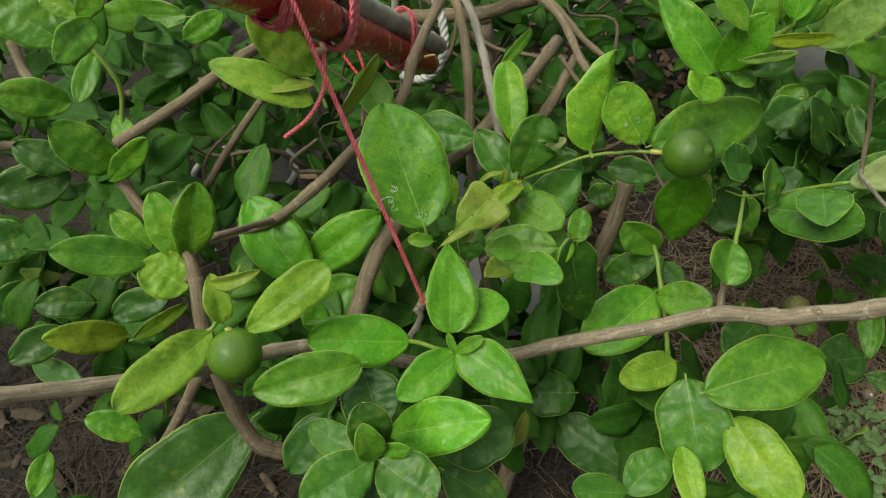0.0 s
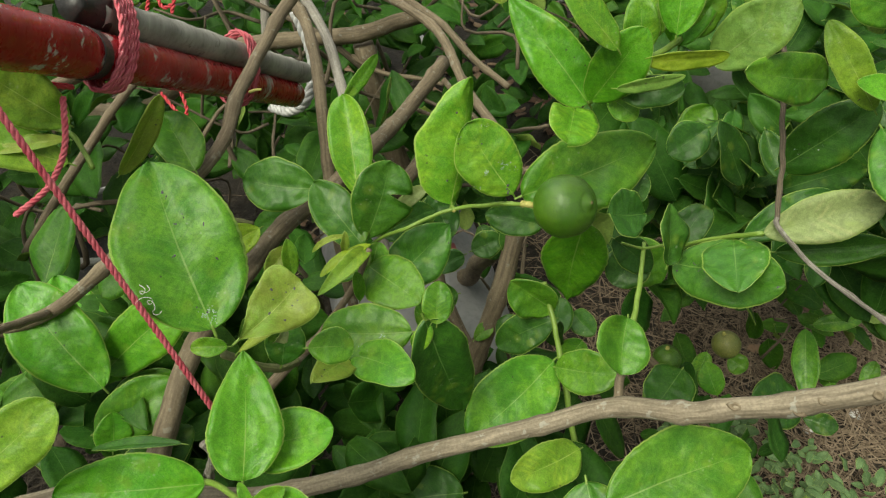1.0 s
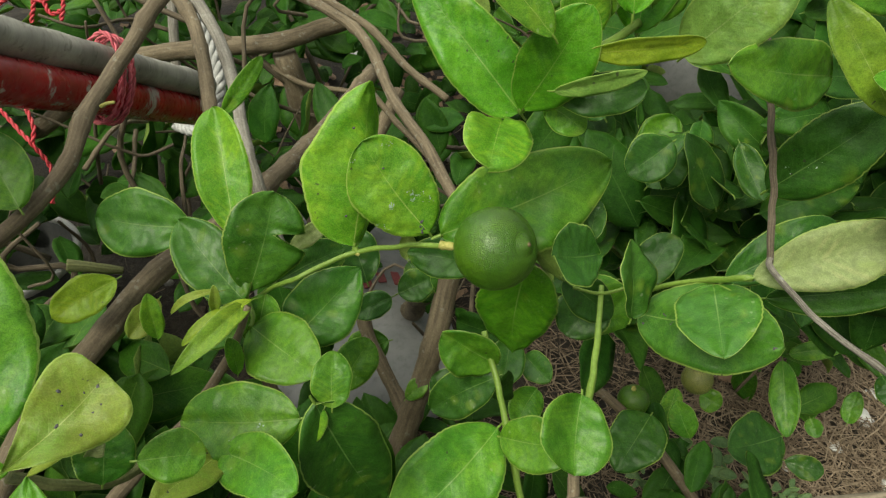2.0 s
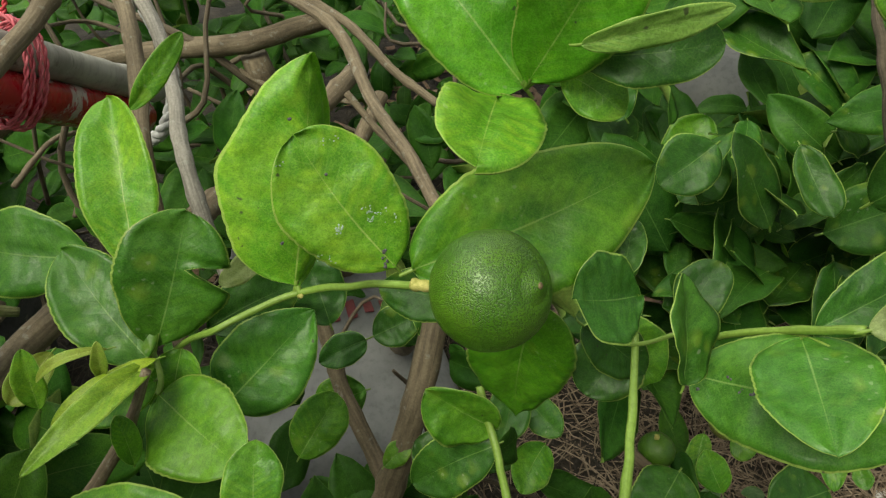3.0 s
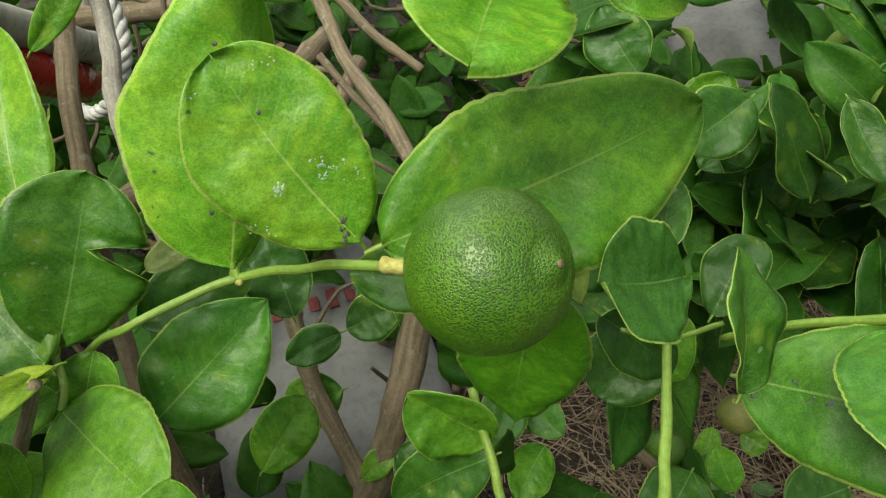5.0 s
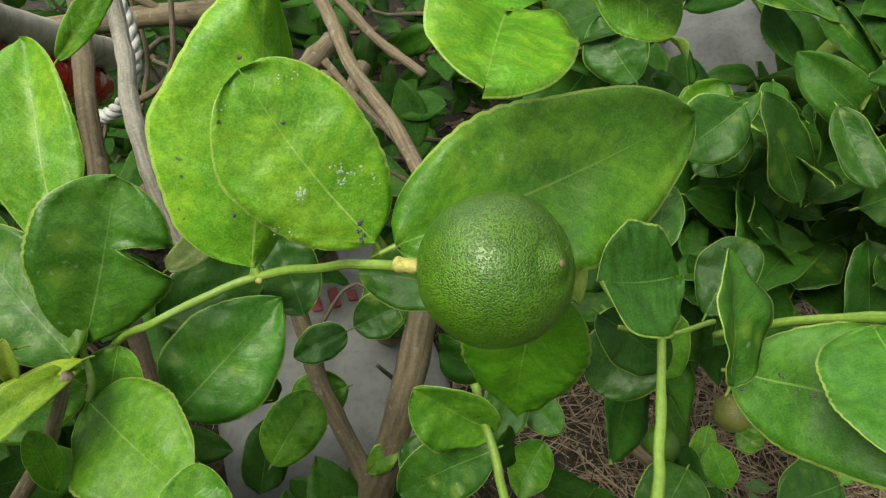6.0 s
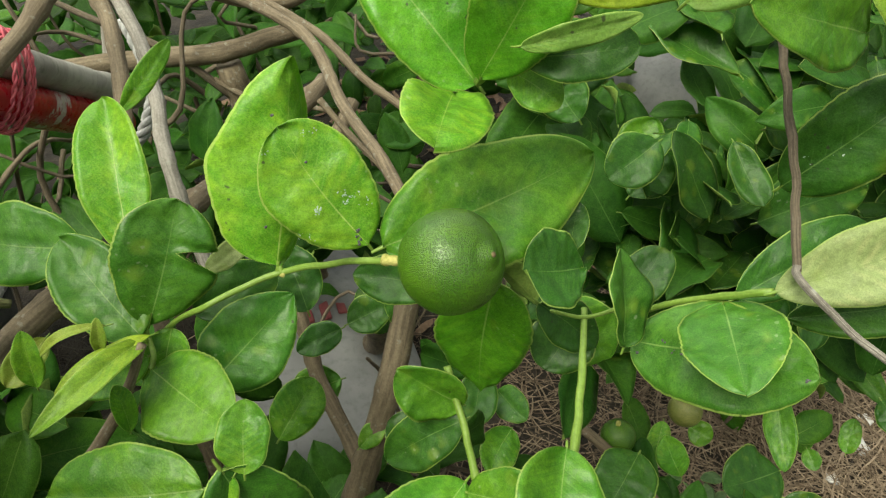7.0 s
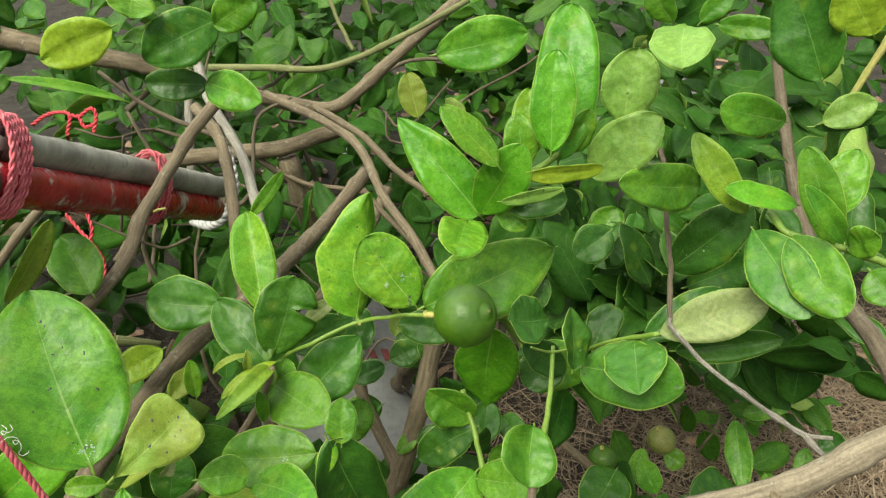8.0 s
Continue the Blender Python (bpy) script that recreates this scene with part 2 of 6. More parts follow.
def rind_mat(name, deep, light):
    """Lime rind: pitted with oil glands, mottled, waxy."""
    m, nt, p = mat_base(name)
    ln = nt.links.new
    coord = nt.nodes.new("ShaderNodeTexCoord")
    pos = coord.outputs["Object"]
    vor = node(nt, "ShaderNodeTexVoronoi", Scale=1750.0, Randomness=0.85)
    ln(pos, vor.inputs["Vector"])
    pits = ramp(nt, vor.outputs["Distance"], 0.26, 0.62)
    vor2 = node(nt, "ShaderNodeTexVoronoi", Scale=3000.0)
    ln(pos, vor2.inputs["Vector"])
    small = ramp(nt, vor2.outputs["Distance"], 0.1, 0.5)
    cloud = noise_at(nt, pos, 60.0, 4.0, 0.6)
    col = blend(nt, ramp(nt, cloud, 0.35, 0.7), deep, light)
    col = blend(nt, math_node(nt, "MULTIPLY", math_node(nt, "SUBTRACT", 1.0, pits), 0.80), col, tuple(c * 0.34 for c in deep))
    fleck = math_node(nt, "GREATER_THAN", noise_at(nt, pos, 480.0, 1.0, 0.4), 0.80)
    col = blend(nt, math_node(nt, "MULTIPLY", fleck, 0.5), col, (0.5, 0.52, 0.36))
    ln(col, p.inputs["Base Color"])
    h = math_node(nt, "ADD", math_node(nt, "MULTIPLY", pits, 1.0), math_node(nt, "ADD", math_node(nt, "MULTIPLY", small, 0.15), math_node(nt, "MULTIPLY", cloud, 1.0)))
    ln(ramp(nt, cloud, 0.3, 0.7, 0.30, 0.38), p.inputs["Roughness"])
    p.inputs["Specular IOR Level"].default_value = 0.4
    p.inputs["Coat Weight"].default_value = 0.35
    p.inputs["Coat Roughness"].default_value = 0.34
    ln(bump_from(nt, h, 0.40, 0.0002), p.inputs["Coat Normal"])
    ln(bump_from(nt, h, 0.65, 0.0002), p.inputs["Normal"])
    return m


RIND = rind_mat("lime_rind", (0.048, 0.142, 0.006), (0.088, 0.205, 0.010))
RIND_LIGHT = rind_mat("lime_rind_light", (0.062, 0.168, 0.007), (0.112, 0.240, 0.011))
RIND_DULL = rind_mat("lime_rind_dull", (0.20, 0.24, 0.05), (0.30, 0.31, 0.09))


def plain_mat(name, a, b, scale, rough, metal=0.0, bump=0.4, dist=0.001, extra=None, ext_lo=0.6, ext_hi=0.66):
    """Two tones of one surface by noise at two scales, with fine relief, and chips or stains of a third colour."""
    m, nt, p = mat_base(name)
    ln = nt.links.new
    pos = nt.nodes.new("ShaderNodeTexCoord").outputs["Object"]
    big, fine = noise_at(nt, pos, scale, 4.0, 0.6), noise_at(nt, pos, scale * 9, 3.0, 0.6)
    col = blend(nt, ramp(nt, big, 0.3, 0.7), a, b)
    col = blend(nt, ramp(nt, fine, 0.45, 0.8, 0.0, 0.4), col, tuple(c * 0.45 for c in a))
    if extra:
        col = blend(nt, ramp(nt, noise_at(nt, pos, scale * 2.3, 5.0, 0.7), ext_lo, ext_hi), col, extra)
    ln(col, p.inputs["Base Color"])
    ln(ramp(nt, fine, 0.3, 0.7, rough - 0.06, min(1.0, rough + 0.1)), p.inputs["Roughness"])
    p.inputs["Metallic"].default_value = metal
    ln(bump_from(nt, math_node(nt, "ADD", big, math_node(nt, "MULTIPLY", fine, 0.5)), bump, dist), p.inputs["Normal"])
    return m


RED_PAINT = plain_mat("red_paint_chipped", (0.40, 0.005, 0.014), (0.21, 0.004, 0.009), 26.0, 0.28, extra=(0.42, 0.36, 0.34), ext_lo=0.585, ext_hi=0.60)
GREY_WOOD = plain_mat("weathered_grey_pole", (0.22, 0.212, 0.185), (0.42, 0.41, 0.36), 40.0, 0.6, extra=(0.10, 0.092, 0.075), ext_lo=0.57, ext_hi=0.70)


def streaked(m, axis_scale):
    """Stretches a surface's marks along the object's length."""
    nt = m.node_tree
    for n in [q for q in nt.nodes if q.type == "TEX_NOISE"]:
        mp = node(nt, "ShaderNodeMapping", Scale=axis_scale, Rotation=(0.565, 0.0, 0.165))
        mp.vector_type = "TEXTURE"
        nt.links.new(n.inputs["Vector"].links[0].from_socket, mp.inputs["Vector"])
        nt.links.new(mp.outputs[0], n.inputs["Vector"])


streaked(GREY_WOOD, (1.0, 7.0, 1.0))
streaked(RED_PAINT, (1.0, 3.5, 1.0))
PINK = plain_mat("pink_twine", (0.50, 0.065, 0.10), (0.64, 0.16, 0.19), 150.0, 0.5, bump=0.6, extra=(0.70, 0.42, 0.42), ext_lo=0.62, ext_hi=0.72)
RED_TWINE = plain_mat("red_twine", (0.55, 0.03, 0.05), (0.62, 0.07, 0.09), 150.0, 0.5, bump=0.6)
WHITE_FIBRE = plain_mat("white_fibre", (0.62, 0.60, 0.56), (0.75, 0.72, 0.68), 200.0, 0.5)
BLACK_TAPE = plain_mat("black_scuffed_band", (0.012, 0.012, 0.012), (0.035, 0.033, 0.03), 60.0, 0.45, extra=(0.10, 0.02, 0.02))
WHITE_ROPE = plain_mat("white_rope", (0.34, 0.345, 0.335), (0.52, 0.525, 0.51), 120.0, 0.8, bump=0.6)
# soil base darkened to take in the shade under the bush
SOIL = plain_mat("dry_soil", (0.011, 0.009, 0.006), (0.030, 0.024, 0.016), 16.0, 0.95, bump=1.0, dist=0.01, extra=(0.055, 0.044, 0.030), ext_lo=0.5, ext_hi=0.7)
SACK = plain_mat("grey_sack", (0.19, 0.195, 0.20), (0.255, 0.26, 0.26), 12.0, 0.6, bump=0.3, dist=0.003, extra=(0.20, 0.19, 0.17), ext_lo=0.6, ext_hi=0.75)
PRINT = plain_mat("red_print", (0.24, 0.045, 0.05), (0.30, 0.08, 0.08), 60.0, 0.6)
STONE = plain_mat("pale_stone", (0.55, 0.55, 0.53), (0.72, 0.72, 0.70), 40.0, 0.7)
STONE_GREY = plain_mat("grey_stone", (0.24, 0.22, 0.20), (0.36, 0.34, 0.31), 40.0, 0.85)
POT = plain_mat("dark_pot", (0.05, 0.052, 0.052), (0.09, 0.09, 0.088), 18.0, 0.6, extra=(0.15, 0.14, 0.12))
POT_RIM = plain_mat("pale_rim", (0.40, 0.40, 0.38), (0.52, 0.52, 0.50), 30.0, 0.6)
CORK = plain_mat("calyx_cork", (0.26, 0.27, 0.05), (0.52, 0.48, 0.16), 420.0, 0.7)
NIPPLE = plain_mat("stigma_scar", (0.09, 0.06, 0.03), (0.24, 0.19, 0.09), 900.0, 0.7)


def straw_mat(name, a, b):
    m, nt, p = mat_base(name)
    rnd = nt.nodes.new("ShaderNodeNewGeometry").outputs["Random Per Island"]
    pos = nt.nodes.new("ShaderNodeTexCoord").outputs["Object"]
    col = blend(nt, rnd, a, b)
    col = blend(nt, ramp(nt, noise_at(nt, pos, 120.0, 3.0), 0.4, 0.75, 0.0, 0.6), col, tuple(c * 0.45 for c in a))
    nt.links.new(col, p.inputs["Base Color"])
    p.inputs["Roughness"].default_value = 0.85
    return m


STRAW = straw_mat("dry_straw", (0.095, 0.064, 0.038), (0.33, 0.255, 0.175))
# dead grass and next litter: shade under the bush is in their dark tones
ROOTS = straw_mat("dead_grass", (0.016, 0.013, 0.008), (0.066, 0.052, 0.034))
SHADED_LITTER = straw_mat("shaded_dead_leaves", (0.030, 0.022, 0.014), (0.11, 0.080, 0.050))
LITTER = straw_mat("dead_leaves", (0.13, 0.075, 0.045), (0.33, 0.22, 0.14))

# ---- builders ----
def part(name, bm, material, parent=None, label="", smooth=True):
    """Links a bmesh as one mesh object under a thing or a part."""
    me = bpy.data.meshes.new(name)
    bm.to_mesh(me)
    bm.free()
    for m in material if isinstance(material, (list, tuple)) else (material,):
        me.materials.append(m)
    if smooth:
        me.polygons.foreach_set("use_smooth", [True] * len(me.polygons))
    ob = new(name, me)
    ob.parent = parent
    return tagged(ob, label)


def thing(name, label, category, at=(0, 0, 0), group="", kind=""):
    e = new(name)
    e.empty_display_size = 0.05
    e.location = at
    return tagged(e, label, category, group, kind)


def profile(s, eb, et):
    """Half width of a lime leaf along its length, 1 at its widest: eb rounds the base, et the tip."""
    top = eb / (eb + et)
    return (max(0.0, s) / top) ** eb * (max(0.0, 1 - s) / (1 - top)) ** et


def blade_grid(bm, uv, m, length, width, nu, nv, shape, fold, curl, wave, seed, mats, thick=0.00035, notch=0.0, point=0.0, fold2=None, nick=None):
    """Adds one leaf blade, with an upper and a lower skin and a petiole, in the frame m: x to the tip, z out of the upper face.
    fold2: the fold of the half at -y; nick: where along that half the blade is pinched in, how deep and how wide (0 to 1)."""
    rg = random.Random(seed)
    ph, ph2, skew = rg.uniform(0, 6.28), rg.uniform(0, 6.28), rg.uniform(-0.05, 0.05)
    k, k2 = math.tan(radians(fold)), math.tan(radians(fold if fold2 is None else fold2))
    teeth = rg.randint(15, 21)
    eb, et = 0.57 * shape * rg.uniform(0.9, 1.15), 0.56 / shape * rg.uniform(0.88, 1.18) + point
    off = Vector((rg.uniform(0, 50), rg.uniform(0, 50), 0))
    rows = []
    for i in range(nu + 1):
        s = i / nu
        hw = width / 2 * max(0.012, profile(s, eb, et))
        hw *= 1 + (0.024 if nu > 20 else 0.0) * (abs(math.sin(teeth * 3.14 * s + ph + 0.6 * math.sin(11 * s + ph2))) ** 0.7 - 0.6) * (0.7 + 0.5 * math.sin(7 * s + ph2)) * (0.12 < s < 0.97)
        top, low = [], []
        for j in range(nv + 1):
            v = 2 * j / nv - 1
            y = v * hw * (1 + 0.12 * noise.noise(off + Vector((3.5 * s, 9 if v > 0 else 3, 3)))) + skew * width * math.sin(math.pi * s)
            a = abs(v)
            z = hw * (k if v > 0 else k2) * (math.sqrt(a * a + 0.02) - 0.14)
            z += curl * length * 4 * s * (1 - s)
            z += wave * hw * a * a * math.sin(9.5 * s + ph + (2.1 if v > 0 else 0.0))
            z += 0.03 * width * a * a * math.sin(5.2 * s + ph2 + (1.3 if v > 0 else 0.0))
            z += 0.075 * width * noise.noise(off + Vector((3.2 * s, 1.5 * v, 0))) * (0.25 + a) + 0.03 * width * noise.noise(off + Vector((8 * s, 4 * v, 7)))
            z -= 0.06 * hw * math.exp(-(v * v) / 0.01)
            x = s * length - notch * length * math.exp(-(v * v) / 0.05) * max(0.0, (s - 0.86) / 0.14) ** 2
            if nick and v < 0:
                near = math.exp(-(((s - nick[0]) / nick[2]) ** 2))
                y *= 1 - nick[1] * near * a
                z += 0.10 * width * a * (math.exp(-(((s - nick[0] + 1.6 * nick[2]) / (1.3 * nick[2])) ** 2)) - 0.8 * math.exp(-(((s - nick[0] - 1.4 * nick[2]) / (1.5 * nick[2])) ** 2)))
            top.append(bm.verts.new(m @ Vector((x, y, z))))
            low.append(bm.verts.new(m @ Vector((x, y * 0.994, z - thick))))
        rows.append((top, low))

    def quad(vs, cs, mi):
        f = bm.faces.new(vs)
        f.material_index = mi
        f.smooth = True
        for lp, c in zip(f.loops, cs):
            lp[uv].uv = c

    for i in range(nu):
        for j in range(nv):
            c = ((i / nu, j / nv), ((i + 1) / nu, j / nv), ((i + 1) / nu, (j + 1) / nv), (i / nu, (j + 1) / nv))
            for skin, mi in ((0, mats[0]), (1, mats[1])):
                a, b = rows[i][skin], rows[i + 1][skin]
                vs = (a[j], b[j], b[j + 1], a[j + 1])
                quad(vs if skin == 0 else (vs[0], vs[3], vs[2], vs[1]), c if skin == 0 else (c[0], c[3], c[2], c[1]), mi)
        for j, e in ((0, 0.0), (nv, 1.0)):
            a, b = rows[i], rows[i + 1]
            vs = (a[0][j], a[1][j], b[1][j], b[0][j])
            quad(vs if j == 0 else vs[::-1], ((i / nu, e),) * 4, mats[0])


def petiole(bm, uv, m, length, width, mi):
    """A short stalk that runs back from the blade's base."""
    n, back, r = 5, 0.002 + 0.05 * length, 0.00035 + 0.012 * width
    rings = []
    for i in range(4):
        s = i / 3
        c = Vector((-back * s + 0.02 * length, 0, -0.0004 - 0.0015 * s * s))
        rings.append([bm.verts.new(m @ (c + Vector((0, math.cos(6.283 * q / n), math.sin(6.283 * q / n))) * r * (1 - 0.25 * s))) for q in range(n)])
    for a, b in zip(rings, rings[1:]):
        for q in range(n):
            f = bm.faces.new((a[q], a[(q + 1) % n], b[(q + 1) % n], b[q]))
            f.material_index, f.smooth = mi, True
            for lp in f.loops:
                lp[uv].uv = (0.5, 0.5)


def frame_of(base, tip, face):
    x = (Vector(tip) - Vector(base)).normalized()
    z = Vector(face)
    z = (z - x * z.dot(x)).normalized()
    y = z.cross(x)
    return Matrix(((x.x, y.x, z.x, base[0]), (x.y, y.y, z.y, base[1]), (x.z, y.z, z.z, base[2]), (0, 0, 0, 1)))


leaf_count = 0
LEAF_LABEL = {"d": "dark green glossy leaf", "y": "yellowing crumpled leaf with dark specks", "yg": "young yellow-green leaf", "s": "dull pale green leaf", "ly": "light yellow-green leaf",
              "g": "", "b": "", "o": "dark green leaf, shade in its colour", "yy": "olive-yellow leaf", "p": "leaf showing its pale underside", "m": ""}


def leaf(tone, base, tip, width, face, fold=8, curl=0.04, wave=0.03, shape=1.0, notch=0.0, point=0.0, fold2=None, nick=None):
    """One leaf of the bush, from its base to its tip, its upper side towards face."""
    global leaf_count
    leaf_count += 1
    bm = bmesh.new()
    uv = bm.loops.layers.uv.new("UVMap")
    length = (Vector(tip) - Vector(base)).length
    eye = Matrix.Identity(4)
    blade_grid(bm, uv, eye, length, width, 64, 10, shape, fold, curl, wave, leaf_count, (0, 1), notch=notch, point=point, fold2=fold2, nick=nick)
    petiole(bm, uv, eye, length, width, 2)
    ob = part("leaf", bm, (LEAF[tone], BACK if tone != "p" else LEAF["m"], GREEN), bush, LEAF_LABEL[tone])
    ob.matrix_local = frame_of(base, tip, face)
    return ob


def curve_points(points, per=8):
    """A smooth line through the points (Hermite)."""
    p = [Vector(q) for q in points]
    p = [2 * p[0] - p[1]] + p + [2 * p[-1] - p[-2]]
    out = []
    for i in range(1, len(p) - 2):
        a, b, c, d = p[i - 1 : i + 3]
        reach = 0.9 * (c - b).length
        for k in range(per):
            t = k / per
            mb, mc = (c - a).normalized() * reach, (d - b).normalized() * reach
            out.append(b * (2 * t**3 - 3 * t * t + 1) + mb * (t**3 - 2 * t * t + t) + c * (3 * t * t - 2 * t**3) + mc * (t**3 - t * t))
    return out + [p[-2]]


def tube(bm, line, radius, sides=10, rough=0.0, seed=0, lump=0.0):
    """Sweeps a ring along a line; radius is a number or a function of 0..1; rough swells it unevenly. u is metres along, v round."""
    uv = bm.loops.layers.uv.verify()
    rg = random.Random(seed)
    total, along = 0.0, [0.0]
    for a, b in zip(line, line[1:]):
        total += (b - a).length
        along.append(total)
    nodes = [rg.uniform(0, total) for _ in range(int(total / 0.035) + 1)]
    up, rings = Vector((0.31, 0.22, 0.92)), []
    for i, p in enumerate(line):
        d = (line[min(i + 1, len(line) - 1)] - line[max(i - 1, 0)]).normalized()
        up = (up - d * up.dot(d)).normalized()
        side = d.cross(up)
        r = radius(along[i] / total) if callable(radius) else radius
        r *= 1 + lump * sum(math.exp(-(((along[i] - q) / 0.004) ** 2)) for q in nodes)
        ring = []
        for k in range(sides):
            a = 6.28318 * k / sides
            w = 1 + rough * noise.noise(Vector((along[i] * 60, math.cos(a) * 1.4 + seed, math.sin(a) * 1.4)))
            ring.append(bm.verts.new(p + (up * math.cos(a) + side * math.sin(a)) * r * w))
        rings.append(ring)
    for i, (a, b) in enumerate(zip(rings, rings[1:])):
        for k in range(sides):
            f = bm.faces.new((a[k], a[(k + 1) % sides], b[(k + 1) % sides], b[k]))
            f.smooth = True
            for lp, (uu, vv) in zip(f.loops, ((i, k), (i, k + 1), (i + 1, k + 1), (i + 1, k))):
                lp[uv].uv = (along[uu], vv / sides)
    for ring, flip in ((rings[0], True), (rings[-1], False)):
        bm.faces.new(ring[::-1] if flip else ring)


stem_count = 0


def stem(name, material, points, r0, r1, label=""):
    """One branch or twig of the bush, thickness going from r0 to r1."""
    global stem_count
    stem_count += 1
    line = curve_points(points, 10)
    bm = bmesh.new()
    rg = random.Random(stem_count)
    amp = 0.10 * r0 if r0 > 0.003 else 0.5 * r0
    turnover = 40 if r0 > 0.003 else 90
    line = [p + Vector((noise.noise(p * turnover + Vector((7, 0, 0))), noise.noise(p * turnover + Vector((0, 9, 0))), noise.noise(p * turnover))) * amp for p in line]
    tube(bm, line, lambda s: r0 + (r1 - r0) * s, 12, 0.07, stem_count, 0.34 if material is DEAD else 0.13 if r0 > 0.0012 else 0.05)
    return part(name, bm, material, bush, label)


def twine(name, points, r, material, parent=None, strands=3, pitch=0.011, label=""):
    """Twisted string of several strands, laid along a line."""
    line = curve_points(points, 8)
    fine = []
    for a, b in zip(line, line[1:]):
        n = max(1, int((b - a).length / (pitch / 9)))
        fine += [a.lerp(b, k / n) for k in range(n)]
    fine.append(line[-1])
    bm = bmesh.new()
    for q in range(strands):
        up, dist, lay = Vector((0.3, 0.2, 0.93)), 0.0, []
        for i, p in enumerate(fine):
            d = (fine[min(i + 1, len(fine) - 1)] - fine[max(i - 1, 0)]).normalized()
            up = (up - d * up.dot(d)).normalized()
            if i:
                dist += (p - fine[i - 1]).length
            a = 6.28318 * (dist / pitch + q / strands)
            lay.append(p + (up * math.cos(a) + d.cross(up) * math.sin(a)) * r * 0.52)
        tube(bm, lay, r * 0.56, 6, 0.05, q)
    return part(name, bm, material, parent, label)


def lime(centre, r, stalk, material, parent, label, seed=1, scar=None, neck=1.2):
    """A lime on the bush: rind drawn out at the stalk and to a blunt nipple, corky calyx, stigma scar."""
    axis = (Vector(centre) - Vector(stalk)).normalized()
    turn = axis.to_track_quat("Z", "Y").to_matrix()
    peak = (turn.inverted() @ Vector(scar)).normalized() if scar else Vector((0, 0, 1))
    bm = bmesh.new()
    bmesh.ops.create_icosphere(bm, subdivisions=6, radius=1.0)
    for v in bm.verts:
        d = v.co.normalized()
        k = 1.0 + 0.085 * math.exp(-((1 - d.dot(peak)) / 0.010)) - 0.02 * math.exp(-(((1 - d.dot(peak) - 0.045) / 0.02) ** 2)) - 0.03 * math.exp(-((1 + d.z) / 0.03))
        k *= 1 + 0.018 * noise.noise(d * 1.6 + Vector((seed, 0, 0))) + 0.006 * noise.noise(d * 5 + Vector((seed, 3, 0)))
        v.co = Vector((d.x, d.y, d.z * 1.0)) * k * r
    fruit = part("fruit", bm, material, parent, label)
    axis = (Vector(centre) - Vector(stalk)).normalized()
    fruit.matrix_local = Matrix.Translation(centre) @ axis.to_track_quat("Z", "Y").to_matrix().to_4x4()
    bm = bmesh.new()
    tube(bm, curve_points([(0, 0, -r * neck), (0, 0, -r * (0.5 + 0.5 * neck)), (0, 0, -r * 1.02), (0, 0, -r * 0.93)], 6), lambda s: r * (0.078 + 0.042 * s * s + 0.008 * math.sin(17 * s)), 12, 0.35, seed, 0.4)
    part("calyx", bm, CORK, fruit, "corky yellow calyx")
    bm = bmesh.new()
    bmesh.ops.create_icosphere(bm, subdivisions=2, radius=r * 0.055)
    for v in bm.verts:
        v.co.z *= 0.5
    dot = part("stigma_scar", bm, NIPPLE, fruit, "small brown stigma scar")
    tip = peak.copy()
    dot.matrix_local = Matrix.Translation(tip * r * 1.075) @ tip.to_track_quat("Z", "Y").to_matrix().to_4x4()
    return fruit


# openings among the leaves, in front of the two low limes and a sack
GAPS = []
for low in (Vector((0.5089, 0.7399, 0.1146)), Vector((0.4030, 0.6872, 0.1568))):
    for out in (Vector((0.09, 0.15, 0.83)), Vector((0.125, 0.22, 0.80)), Vector((0.138, 0.181, 0.825))):
        GAPS += [(low.lerp(out, k / 16), 0.052 - 0.0012 * k) for k in range(10)]
for mark in (Vector((0.136, 0.86, 0.09)), Vector((0.14, 0.775, 0.09)), Vector((0.06, 0.785, 0.09)), Vector((0.09, 0.92, 0.09))):
    for out in (Vector((0.145, 0.265, 0.765)), Vector((0.169, 0.382, 0.668))):
        GAPS += [(mark.lerp(out, k / 20), 0.055 - 0.0015 * k) for k in range(13)]
GAPS += [(Vector((0.95, 1.72, 0.06)).lerp(Vector((0.167, 0.378, 0.67)), k / 24), 0.115 - 0.0045 * k) for k in range(19)]

# openings that no leaf hangs into: an end in the air, an end on the ground or a sack, and the spread
CONES = [(Vector((0.169, 0.375, 0.672)), Vector(low), wide) for low, wide in (
    ((0.96, 1.73, 0.06), 0.046), ((0.345, 0.765, 0.08), 0.062), ((0.66, 0.70, 0.08), 0.040))]


def in_opening(p, x, length):
    """Whether a leaf from p along x reaches into one of the cones."""
    for top, low, wide in CONES:
        axis = (low - top).normalized()
        for k in (0.0, 0.5, 1.0):
            d = p + x * (length * k) - top
            along = d.dot(axis)
            if 0.22 < along < (low - top).length and (d - axis * along).length < wide * along:
                return True
    return False


